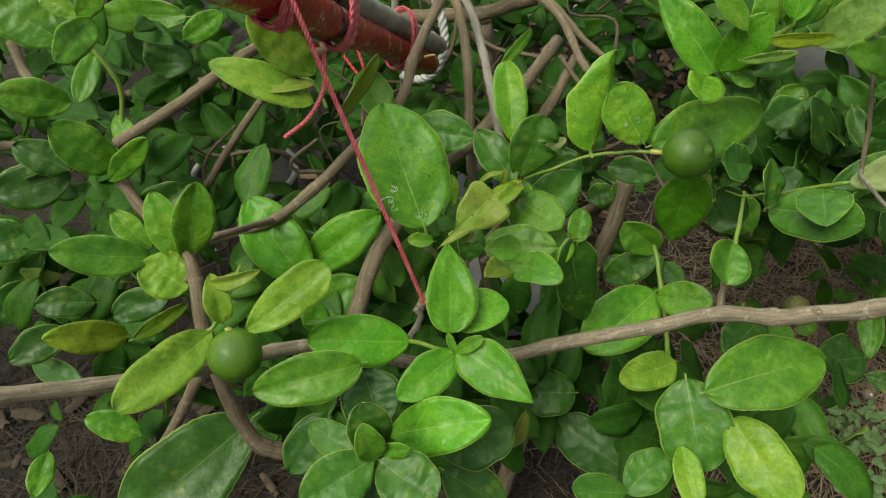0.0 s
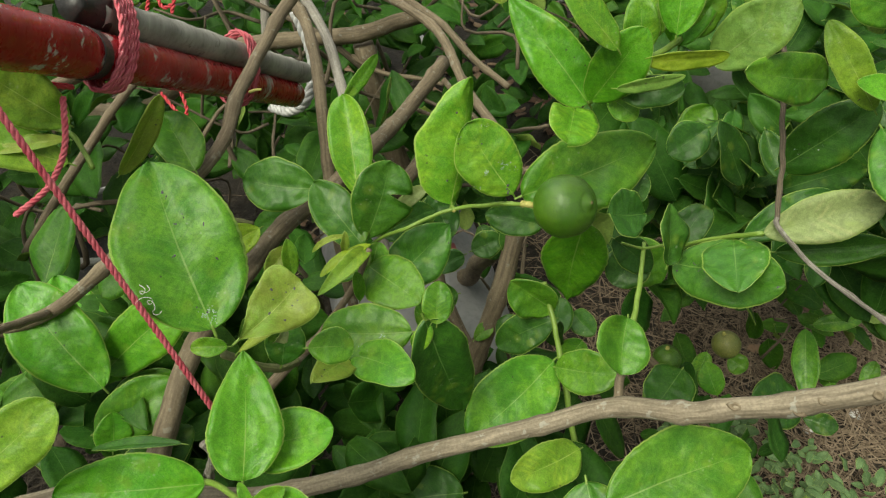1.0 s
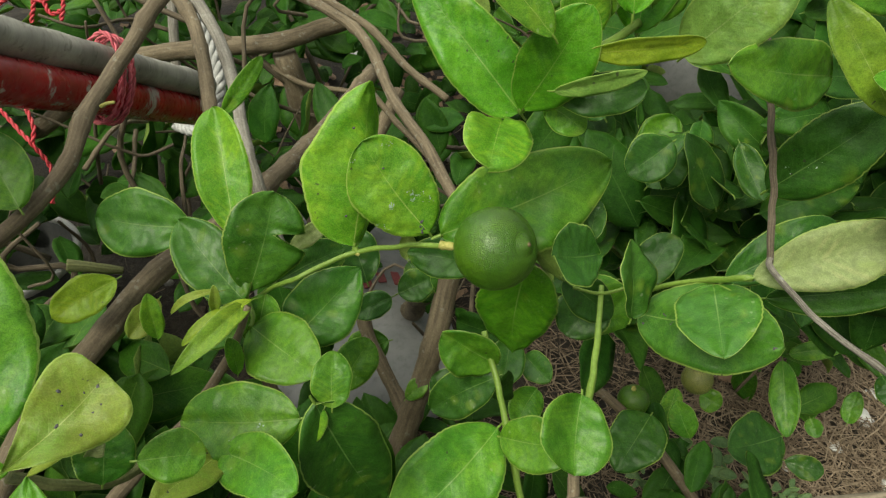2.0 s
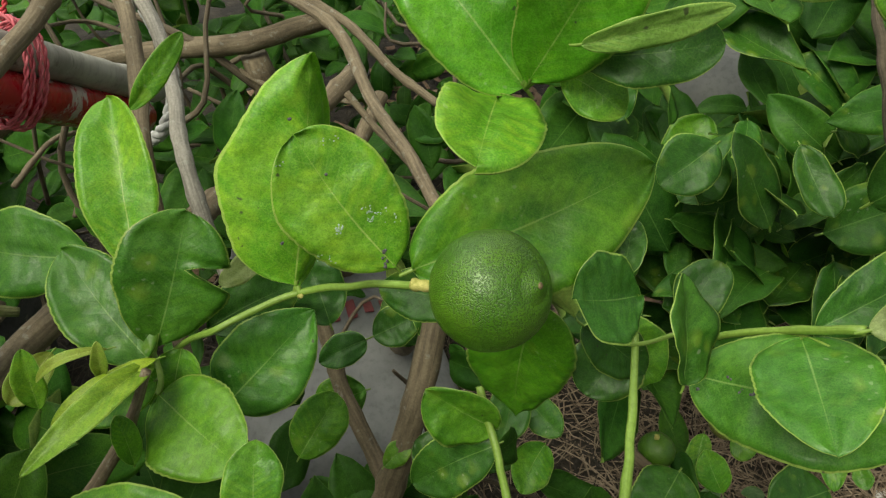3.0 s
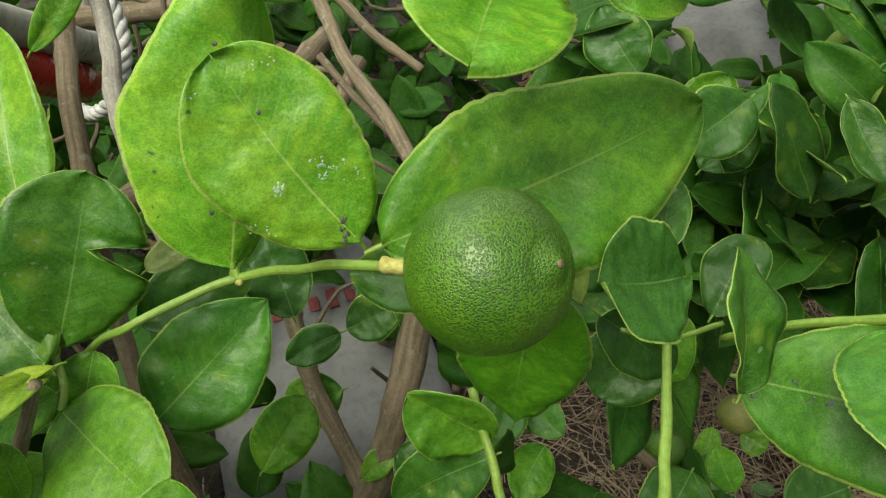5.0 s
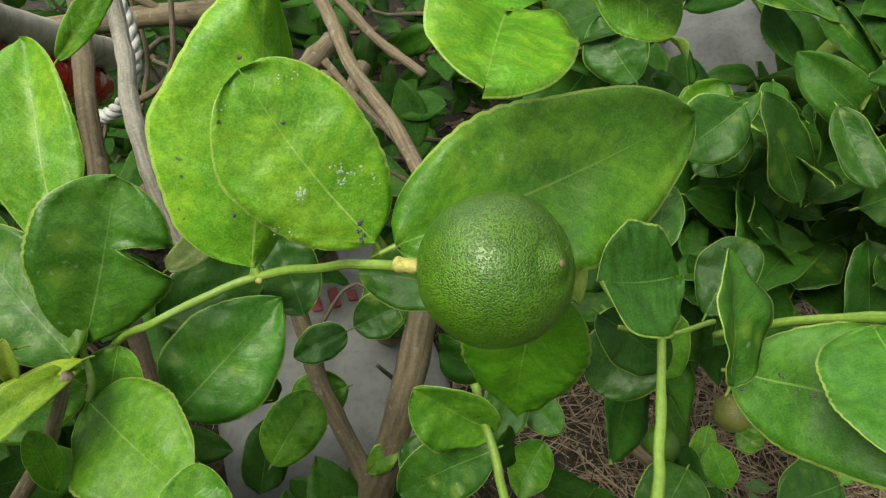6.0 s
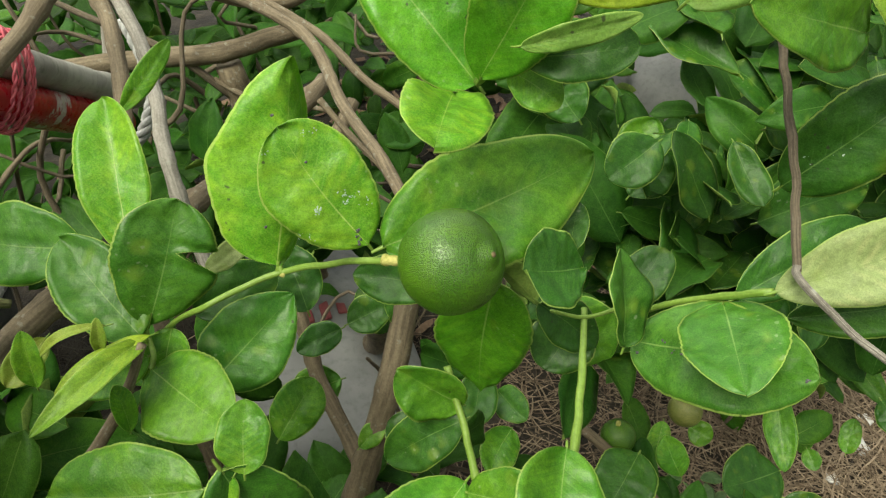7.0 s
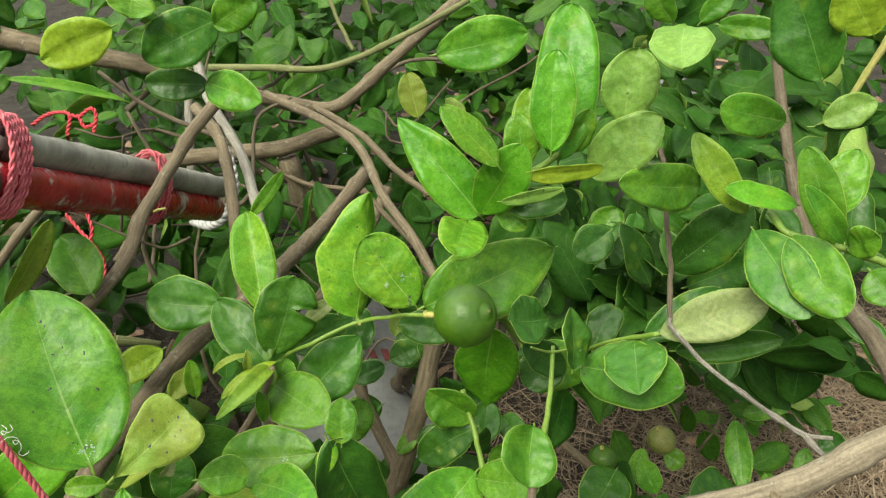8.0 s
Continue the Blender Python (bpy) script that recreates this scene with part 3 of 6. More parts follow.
def clump(holder, tone, centre, radii, count, size, face=(0.0, -0.45, 0.9), spread=0.8, seed=1, label="leaves crowded together, out of reach", name="foliage"):
    """Leaves past counting, crowded in an ellipsoid, as one mesh."""
    rg = random.Random(seed)
    bm = bmesh.new()
    uv = bm.loops.layers.uv.new("UVMap")
    for _ in range(count):
        while True:
            o = Vector([rg.uniform(-1, 1) for _ in range(3)])
            if o.length < 1:
                break
        p = Vector(centre) + Vector([a * b for a, b in zip(o, radii)])
        if any((p - g).length < q for g, q in GAPS):
            continue
        z = (Vector(face) + Vector([rg.gauss(0, spread) for _ in range(3)]) * 0.6).normalized()
        x = Vector([rg.gauss(0, 1) for _ in range(3)])
        x = (x - z * x.dot(z)).normalized()
        ln = size * rg.uniform(0.6, 1.25)
        m = frame_of(p, p + x, z)
        if in_opening(p, x, ln):
            continue
        blade_grid(bm, uv, m, ln, ln * rg.uniform(0.45, 0.62), 10, 4, rg.uniform(0.85, 1.15), rg.uniform(4, 24), rg.uniform(-0.06, 0.16), rg.uniform(0.0, 0.2), rg.random(), (0, 1), point=rg.uniform(0.0, 0.25))
    ob = part(name, bm, (FILL[tone], BACK if tone != "w" else FILL["w"]), holder, label)
    return tagged(ob, kind="stuff")


def leaf_crowd(tone, centre, radii, count, size, seed, face=(0.0, -0.45, 0.9), spread=0.8):
    """Single leaves of the bush crowded in an ellipsoid, sharing a few blade forms."""
    rg = random.Random(seed)
    forms = []
    for k in range(8):
        bm = bmesh.new()
        uv = bm.loops.layers.uv.new("UVMap")
        w = rg.uniform(0.45, 0.62)
        blade_grid(bm, uv, Matrix.Identity(4), 0.07, 0.07 * w, 16, 6, rg.uniform(0.85, 1.15), rg.uniform(4, 24), rg.uniform(-0.06, 0.16), rg.uniform(0.0, 0.2), rg.random(), (0, 1), point=rg.uniform(0.0, 0.25))
        petiole(bm, uv, Matrix.Identity(4), 0.07, 0.07 * w, 2)
        me = bpy.data.meshes.new("leaf")
        bm.to_mesh(me)
        bm.free()
        for m in (LEAF[tone], BACK, GREEN):
            me.materials.append(m)
        forms.append(me)
    for k in range(count):
        o = Vector([rg.uniform(-1, 1) for _ in range(3)])
        while o.length > 1:
            o = Vector([rg.uniform(-1, 1) for _ in range(3)])
        p = Vector(centre) + Vector([a * b for a, b in zip(o, radii)])
        if any((p - g).length < q for g, q in GAPS):
            continue
        z = (Vector(face) + Vector([rg.gauss(0, spread) for _ in range(3)]) * 0.6).normalized()
        x = Vector([rg.gauss(0, 1) for _ in range(3)])
        x = (x - z * x.dot(z)).normalized()
        ratio = size / 0.07 * rg.uniform(0.6, 1.25)
        if in_opening(p, x, 0.07 * ratio):
            continue
        ob = new("leaf", forms[k % 8])
        ob.parent = bush
        ob.matrix_local = frame_of(p, p + x, z) @ Matrix.Scale(ratio, 4)
        tagged(ob, LEAF_LABEL[tone])


def sticks(holder, centre, radii, count, length, r, material, seed=1):
    """Thin bare twigs criss-crossing inside the foliage, as one mesh."""
    rg = random.Random(seed)
    bm = bmesh.new()
    for _ in range(count):
        p = Vector(centre) + Vector([rg.uniform(-1, 1) * q for q in radii])
        d = Vector((rg.gauss(0, 0.8), rg.gauss(0, 0.5), rg.uniform(0.2, 1.0))).normalized() * length * rg.uniform(0.5, 1.3)
        k = Vector([rg.gauss(0, 0.06) for _ in range(3)]) * length
        rr = r * rg.uniform(0.5, 1.4)
        tube(bm, curve_points([p - d / 2, p - d / 6 + k, p + d / 5 - k, p + d / 2], 4), lambda s: rr * (1.2 - 0.6 * s), 6, 0.1, rg.random())
    return tagged(part("twig_tangle", bm, material, holder, "thin bare twigs inside the bush"), kind="stuff")


# ---- ground ----
def ground_height(x, y):
    v = Vector((x, y, 0))
    return GROUND + 0.018 * noise.noise(v * 3.1) + 0.008 * noise.noise(v * 11) + 0.003 * noise.noise(v * 37)


GROUND = -0.04
bm = bmesh.new()
steps = [-60, -20, -8, -4, -2.5] + [-1.8 + 0.04 * i for i in range(91)] + [2.5, 4, 8, 20, 60]
grid = [[bm.verts.new((x + 0.2, y + 0.8, ground_height(x + 0.2, y + 0.8))) for x in steps] for y in steps]
for a, b in zip(grid, grid[1:]):
    for i in range(len(a) - 1):
        bm.faces.new((a[i], a[i + 1], b[i + 1], b[i]))
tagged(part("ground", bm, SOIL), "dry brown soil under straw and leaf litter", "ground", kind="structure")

rg = random.Random(5)


def strips(name, label, count, area, length, wide, material, curl=0.3):
    """Dry strips lying about on the soil, as one mesh."""
    bm = bmesh.new()
    for _ in range(count):
        x, y = rg.gauss(*area[0]), rg.gauss(*area[1])
        a, ln, w = rg.uniform(0, 6.283), length * rg.uniform(0.4, 1.3), wide * rg.uniform(0.5, 1.4)
        dx, dy, bend, tilt = math.cos(a), math.sin(a), rg.uniform(-curl, curl), rg.uniform(-0.25, 0.25)
        lift = rg.uniform(0.001, 0.012)
        rows = []
        for k in range(5):
            s = k / 4 - 0.5
            px, py = x + dx * s * ln - dy * bend * ln * s * s, y + dy * s * ln + dx * bend * ln * s * s
            z = ground_height(px, py) + lift + tilt * s * ln * 0.4 + 0.006 * abs(bend)
            ww = w * (1 - 1.2 * s * s)
            rows.append([bm.verts.new((px - dy * ww * e, py + dx * ww * e, max(z, GROUND - 0.02) + (0.3 * w if e == 0 else 0.0))) for e in (-0.5, 0, 0.5)])
        for p, q in zip(rows, rows[1:]):
            for e in (0, 1):
                bm.faces.new((p[e], p[e + 1], q[e + 1], q[e]))
    return tagged(part(name, bm, material), label, "straw", kind="stuff")


strips("straw", "dry straw scattered over the soil", 14000, ((0.85, 0.33), (0.75, 0.30)), 0.065, 0.0017, STRAW)
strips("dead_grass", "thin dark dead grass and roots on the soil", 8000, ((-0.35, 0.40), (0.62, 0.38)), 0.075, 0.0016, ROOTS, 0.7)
strips("leaf_litter", "dead leaves lying on the soil, shade in their colour", 150, ((-0.30, 0.30), (0.55, 0.25)), 0.04, 0.016, SHADED_LITTER, 0.6)
strips("leaf_litter", "brown dead leaves lying on the soil", 1100, ((0.75, 0.6), (1.85, 0.42)), 0.045, 0.02, LITTER, 0.6)


def stone(name, x, y, r, material, label, seed):
    bm = bmesh.new()
    bmesh.ops.create_icosphere(bm, subdivisions=3, radius=r)
    for v in bm.verts:
        v.co *= 1 + 0.35 * noise.noise(v.co.normalized() * 1.3 + Vector((seed, 0, 0))) + 0.1 * noise.noise(v.co.normalized() * 4 + Vector((seed, 5, 0)))
        v.co.z *= 0.6
    ob = part(name, bm, material)
    ob.location, ob.rotation_euler = (x, y, ground_height(x, y) + 0.35 * r), (0, 0, seed)
    return tagged(ob, label, "stone", "stones on the soil")


for k, (x, y, r) in enumerate([(0.80, 0.76, 0.014), (0.74, 0.72, 0.009), (0.84, 0.80, 0.010), (0.66, 0.70, 0.008), (0.78, 0.66, 0.010), (0.35, 2.1, 0.04), (0.10, 2.0, 0.035), (0.55, 2.3, 0.03), (-0.36, 0.50, 0.012)]):
    stone("pebble" if r < 0.02 else "stone", x, y, r, STONE, "white stone lying on the straw", k + 1)
for k in range(26):
    stone("pebble", rg.uniform(-0.6, 1.5), rg.uniform(0.5, 2.4), rg.uniform(0.006, 0.022), STONE_GREY, "small grey stone half in the soil", 40 + k)

# ---- grey sack behind the bush ----
def sack(name, centre, size, turn, label, seed):
    """A filled sack lying on the soil: pillow form with creases and pinched corners."""
    holder = thing(name, label, "sack", centre)
    bm = bmesh.new()
    n = 26
    tops = []
    for sgn in (1, -1):
        g = []
        for i in range(n + 1):
            row = []
            for j in range(n + 1):
                a, b = 2 * i / n - 1, 2 * j / n - 1
                e = max(0.0, (1 - a**4) * (1 - b**4)) ** 0.5
                x, y = a * size[0] * (1 - 0.06 * b * b), b * size[1] * (1 - 0.06 * a * a)
                z = sgn * size[2] * e
                if sgn > 0:
                    z += e * 0.02 * noise.noise(Vector((a * 2.2 + seed, b * 2.2, 0))) + e * 0.008 * abs(noise.noise(Vector((a * 6, b * 6 + seed, 2))))
                row.append(bm.verts.new((x, y, z)))
            g.append(row)
        for i in range(n):
            for j in range(n):
                q = (g[i][j], g[i + 1][j], g[i + 1][j + 1], g[i][j + 1])
                bm.faces.new(q if sgn > 0 else q[::-1])
        tops.append(g)
    bmesh.ops.remove_doubles(bm, verts=bm.verts, dist=0.0008)
    part("body", bm, SACK, holder)
    holder.rotation_euler = (0, 0, radians(turn))
    for k in range(7):
        bm = bmesh.new()
        w, h = 0.012, (0.030, 0.022, 0.034, 0.026, 0.032, 0.02, 0.028)[k]
        bmesh.ops.create_cube(bm, size=1.0)
        bmesh.ops.bevel(bm, geom=bm.edges[:], offset=0.08, segments=1, affect="EDGES")
        for v in bm.verts:
            x, y = (k - 3) * 0.022 + v.co.x * w, -0.05 + v.co.y * h
            a, b = x / size[0], y / size[1]
            e = max(0.0, (1 - a**4) * (1 - b**4)) ** 0.5
            z = size[2] * e + e * 0.02 * noise.noise(Vector((a * 2.2 + seed, b * 2.2, 0))) + e * 0.008 * abs(noise.noise(Vector((a * 6, b * 6 + seed, 2))))
            v.co = Vector((x, y, z + 0.0015 + 0.002 * v.co.z))
        part("printed_bar", bm, PRINT, holder)
    return holder


sack("sack", (0.075, 1.0, 0.02), (0.14, 0.24, 0.075), 12, "grey woven sack with faded red print lying on the soil", 3)
sack("sack", (0.95, 1.74, 0.06), (0.22, 0.30, 0.13), -30, "grey woven sack lying behind the bush", 8)

# ---- dark pot ----
pot = thing("flower_pot", "dark grey plastic flower pot with a pale worn rim", "flower pot", (-0.40, 1.02, GROUND))
bm = bmesh.new()
rings = []
for r, z in ((0.075, 0.0), (0.085, 0.08), (0.095, 0.17), (0.088, 0.17), (0.080, 0.10), (0.0, 0.10)):
    rings.append([bm.verts.new((r * math.cos(6.283 * k / 36), r * math.sin(6.283 * k / 36), z)) for k in range(36)])
for a, b in zip(rings, rings[1:]):
    for k in range(36):
        bm.faces.new((a[k], a[(k + 1) % 36], b[(k + 1) % 36], b[k]))
part("body", bm, POT, pot)
bm = bmesh.new()
tube(bm, [Vector((0.094 * math.cos(6.283 * k / 48), 0.094 * math.sin(6.283 * k / 48), 0.172)) for k in range(49)], 0.006, 8)
part("rim", bm, POT_RIM, pot)

# ---- the lime bush ----
bush = thing("lime_bush", "green lime bush with ripe and yellowing leaves and green fruit", "bush", (0.0, 0.0, 0.0))

stem("branch", BARK, [(-0.2604, 0.2463, 0.5523), (-0.243, 0.2627, 0.5465), (-0.203, 0.2935, 0.5178), (-0.1639, 0.3228, 0.4949), (-0.126, 0.3576, 0.4706), (-0.0926, 0.3757, 0.4582), (-0.0052, 0.3825, 0.4299), (0.0547, 0.396, 0.4252), (0.1058, 0.4069, 0.4328), (0.1761, 0.4104, 0.4531), (0.2196, 0.4086, 0.4726), (0.2552, 0.3904, 0.4916), (0.2765, 0.3837, 0.5048), (0.3014, 0.3745, 0.5208), (0.3368, 0.3607, 0.556), (0.3646, 0.3564, 0.586), (0.3843, 0.3486, 0.6087)], 0.0052, 0.0064)
stem("branch", BARK_DIM, [(-0.087, 0.3947, 0.3969), (-0.0767, 0.4275, 0.4183), (-0.0604, 0.4894, 0.4496), (-0.0356, 0.5496, 0.4571), (-0.0113, 0.6019, 0.4634), (0.0249, 0.6627, 0.4572), (0.0515, 0.7333, 0.4465), (0.0902, 0.8299, 0.435), (0.1355, 0.9385, 0.437)], 0.0075, 0.0085)
stem("branch", BARK_DIM, [(-0.2064, 0.4801, 0.4711), (-0.1546, 0.495, 0.4805), (-0.114, 0.5188, 0.5021), (-0.0858, 0.5479, 0.5201), (-0.0563, 0.5751, 0.5362), (-0.04, 0.6082, 0.5479), (-0.0366, 0.6368, 0.56), (-0.0303, 0.6695, 0.5664), (-0.0206, 0.7049, 0.5758), (-0.0078, 0.7315, 0.5907), (0.0189, 0.7767, 0.6115)], 0.0045, 0.0055)
stem("twig", YSTEM, [(-0.0234, 0.6367, 0.5679), (-0.0178, 0.6329, 0.5713), (-0.0126, 0.6315, 0.5729)], 0.0012, 0.0009)
stem("twig", TWIG, [(0.0357, 0.4611, 0.4704), (0.0417, 0.46, 0.4771), (0.0443, 0.4594, 0.4841)], 0.003, 0.0034)
stem("branch", PALE_BARK, [(-0.1082, 1.1301, 0.4771), (-0.1103, 1.0977, 0.4287), (-0.1114, 1.0661, 0.3818)], 0.006, 0.006)
stem("branch", BARK_DIM, [(-0.3885, 1.0542, 0.3115), (-0.278, 1.0211, 0.3374), (-0.1654, 1.0321, 0.411), (-0.0501, 1.0298, 0.4296), (0.0264, 1.0246, 0.4364), (0.0833, 1.0466, 0.4438), (0.1120, 1.0500, 0.4500)], 0.011, 0.0105)
stem("branch", BARK_DIM, [(-0.0556, 1.0341, 0.5247), (0.0034, 1.0469, 0.5008), (0.0977, 1.0592, 0.4777), (0.1712, 1.0983, 0.519), (0.2736, 1.1544, 0.5856), (0.362, 1.1967, 0.6291)], 0.009, 0.0085)
stem("branch", BARK_DIM, [(0.0139, 1.0279, 0.5107), (0.0802, 0.9653, 0.5025), (0.1272, 0.904, 0.4927), (0.1547, 0.8124, 0.4701), (0.1787, 0.7346, 0.4672), (0.1972, 0.6747, 0.454)], 0.0058, 0.0045)
stem("branch", BARK_DIM, [(0.0717, 1.0508, 0.4838), (0.1339, 1.0021, 0.4594), (0.1748, 0.9537, 0.4316), (0.2145, 0.9127, 0.4143)], 0.005, 0.004)
stem("branch", BARK_DIM, [(-0.0276, 0.8326, 0.5731), (-0.0027, 0.7951, 0.5583), (0.0098, 0.7542, 0.536), (0.0166, 0.7096, 0.5072), (0.0189, 0.6893, 0.4776), (0.0215, 0.6650, 0.4350), (0.0300, 0.6300, 0.3700), (0.0500, 0.6000, 0.2600)], 0.0055, 0.005)
stem("branch", PALE_BARK, [(-0.0294, 0.8812, 0.6087), (-0.0122, 0.8339, 0.5779), (0.0179, 0.7834, 0.5448), (0.0321, 0.7396, 0.5186), (0.0396, 0.7039, 0.5031), (0.0480, 0.6800, 0.4740), (0.0600, 0.6600, 0.4300), (0.0750, 0.6400, 0.3600)], 0.005, 0.0045)
stem("branch", BARK_DIM, [(-0.4184, 1.2198, 0.5508), (-0.3709, 1.2089, 0.5438), (-0.2681, 1.183, 0.525), (-0.157, 1.1588, 0.5103), (-0.0551, 1.1249, 0.4794)], 0.014, 0.012)
stem("branch", GREEN_BARK, [(-0.0316, 0.9443, 0.5759), (0.0269, 0.9271, 0.5796), (0.0961, 0.908, 0.5824), (0.1464, 0.9011, 0.5997), (0.2019, 0.8994, 0.6258), (0.2561, 0.8992, 0.6537)], 0.004, 0.003)
stem("branch", GREEN_BARK, [(0.1314, 0.9047, 0.6022), (0.1181, 0.9235, 0.6275), (0.1052, 0.9457, 0.6579)], 0.0022, 0.002)
stem("branch", BARK_DIM, [(0.1896, 0.6321, 0.4298), (0.1764, 0.6053, 0.385), (0.1612, 0.5892, 0.3372), (0.1333, 0.5589, 0.2585), (0.1022, 0.5182, 0.1534), (0.0573, 0.4613, -0.0293)], 0.0085, 0.0115)
stem("branch", BARK_DIM, [(0.1105, 0.6734, 0.3831), (0.123, 0.642, 0.3343), (0.1466, 0.5994, 0.2959), (0.1495, 0.5767, 0.2934)], 0.0055, 0.006)
stem("branch", BARK_DIM, [(0.1620, 0.9207, 0.4221), (0.1261, 0.8559, 0.3853), (0.0744, 0.7571, 0.373)], 0.007, 0.0085)
stem("twig", BARK_DIM, [(0.0131, 1.027, 0.4047), (0.0525, 1.009, 0.3887), (0.1067, 0.9893, 0.3878), (0.1365, 0.9729, 0.3878)], 0.0035, 0.0028)
stem("twig", BARK_DIM, [(0.1325, 0.8687, 0.451), (0.1559, 0.8461, 0.428), (0.1842, 0.8127, 0.4083), (0.2009, 0.7828, 0.3914), (0.2301, 0.7573, 0.3962)], 0.0032, 0.0024)
stem("twig", TWIG, [(0.1133, 1.112, 0.2852), (0.1754, 1.07, 0.275), (0.2364, 1.044, 0.2678), (0.2993, 1.044, 0.2755)], 0.003, 0.003)
stem("twig", BARK_DIM, [(-0.1541, 0.8444, 0.3891), (-0.1371, 0.9057, 0.4002), (-0.1325, 0.98, 0.3638)], 0.0025, 0.002)
stem("twig", TWIG, [(-0.1537, 0.993, 0.3457), (-0.1498, 0.9488, 0.3261), (-0.1468, 0.9001, 0.3165)], 0.0028, 0.0022)
stem("twig", GREEN_BARK, [(-0.0689, 0.6077, 0.4686), (-0.0578, 0.6107, 0.4638), (-0.0405, 0.618, 0.4525)], 0.0042, 0.0026, "stub of a cut shoot")
stem("branch", BARK_DIM, [(-0.1742, 0.3843, 0.5237), (-0.17, 0.3649, 0.4959), (-0.1655, 0.3511, 0.4522), (-0.1566, 0.3401, 0.4111), (-0.1427, 0.3322, 0.3801), (-0.1187, 0.3363, 0.3609)], 0.0055, 0.0065)
stem("twig", BARK_DIM, [(-0.1740, 0.3835, 0.5225), (-0.1785, 0.3925, 0.5325), (-0.1850, 0.4010, 0.5300), (-0.1862, 0.4025, 0.5230)], 0.0054, 0.0022)
stem("branch", BARK_DIM, [(-0.188, 0.3603, 0.4344), (-0.2238, 0.3415, 0.374), (-0.2861, 0.3134, 0.2913)], 0.0045, 0.005)
stem("branch", BARK_DIM, [(-0.1825, 0.3844, 0.5172), (-0.179, 0.4092, 0.5283), (-0.1612, 0.4332, 0.5232), (-0.1522, 0.4925, 0.4831)], 0.0022, 0.003)
stem("branch", BARK_DIM, [(-0.3355, 0.5968, 0.4896), (-0.3047, 0.6115, 0.5027), (-0.2671, 0.6421, 0.5174), (-0.2350, 0.6850, 0.5300), (-0.2000, 0.7500, 0.5300), (-0.1500, 0.8400, 0.5100)], 0.006, 0.006)
stem("branch", BARK_DIM, [(-0.3209, 0.717, 0.339), (-0.2895, 0.7577, 0.3792), (-0.2544, 0.7976, 0.4183), (-0.2250, 0.8350, 0.4500), (-0.1900, 0.9000, 0.4700), (-0.1500, 0.9900, 0.4500)], 0.005, 0.0045)
stem("branch", BARK_DIM, [(-0.3467, 0.5965, 0.4466), (-0.3233, 0.5751, 0.4226), (-0.2836, 0.5419, 0.414)], 0.006, 0.006)
stem("branch", BARK_DIM, [(-0.5961, 0.7302, 0.3872), (-0.5528, 0.7315, 0.3855), (-0.537, 0.7215, 0.3593)], 0.006, 0.005)
stem("branch", BARK_DIM, [(-0.6061, 0.8691, 0.4608), (-0.5835, 0.8386, 0.4272), (-0.4925, 0.7633, 0.4143)], 0.007, 0.006)
stem("twig", TWIG, [(0.3330, 0.5640, 0.6350), (0.3316, 0.5522, 0.6294), (0.3258, 0.5299, 0.6166), (0.3205, 0.4941, 0.5861), (0.3166, 0.4802, 0.5751), (0.3133, 0.4695, 0.5668)], 0.0017, 0.0015, "dark upper length of a dead twig")
stem("twig", DEAD, [(0.3138, 0.4710, 0.5682), (0.3128, 0.4687, 0.5663), (0.3147, 0.462, 0.5639), (0.3235, 0.4425, 0.5583), (0.3353, 0.414, 0.5579), (0.3427, 0.3944, 0.5608), (0.3484, 0.3813, 0.5622), (0.3584, 0.3753, 0.5661)], 0.0015, 0.0011, "bleached grey dead twig with knots")
stem("twig", DEAD, [(0.3476, 0.3817, 0.5627), (0.3503, 0.3761, 0.5604), (0.3536, 0.3709, 0.5587)], 0.0014, 0.0014)
stem("twig", GREEN, [(0.0634, 0.5329, 0.5047), (0.0646, 0.5297, 0.4999), (0.0666, 0.5231, 0.4969), (0.0656, 0.5195, 0.4932)], 0.0011, 0.0012)
stem("twig", GREEN, [(0.0508, 0.5458, 0.4729), (0.0728, 0.5379, 0.5016), (0.0945, 0.5205, 0.5265), (0.1099, 0.5251, 0.531), (0.126, 0.5295, 0.5345), (0.146, 0.5205, 0.544), (0.1610, 0.5115, 0.5520), (0.1700, 0.5056, 0.5559)], 0.0012, 0.0014)
stem("twig", GREEN, [(0.126, 0.5295, 0.5345), (0.1256, 0.5308, 0.5368)], 0.0013, 0.0011)
stem("leaf_scar", CORK, [(0.1262, 0.5285, 0.5338), (0.1266, 0.5277, 0.5345), (0.1268, 0.5271, 0.5350)], 0.0011, 0.0008, "pale corky scar on a green twig")
stem("twig", BARK_DIM, [(0.069, 0.5121, 0.5164), (0.0556, 0.5016, 0.4895), (0.0282, 0.4821, 0.4598), (-0.0097, 0.4626, 0.4296), (-0.0223, 0.4496, 0.4149)], 0.0018, 0.0046)
stem("twig", GREEN_BARK, [(-0.006, 0.4123, 0.5325), (0.0032, 0.4176, 0.5167), (0.0145, 0.4273, 0.4984), (0.0222, 0.4449, 0.4812)], 0.0022, 0.0028)
stem("twig", GREEN, [(0.2821, 0.5217, 0.4977), (0.2951, 0.5041, 0.5219), (0.3109, 0.4731, 0.5538)], 0.0013, 0.0017)
stem("twig", GREEN, [(0.2629, 0.5257, 0.5014), (0.2529, 0.4911, 0.4854), (0.2402, 0.4601, 0.4806)], 0.0015, 0.002)
stem("twig", BARK_DIM, [(0.2402, 0.4601, 0.4806), (0.228, 0.4306, 0.4776), (0.2211, 0.4125, 0.4723)], 0.0024, 0.003)
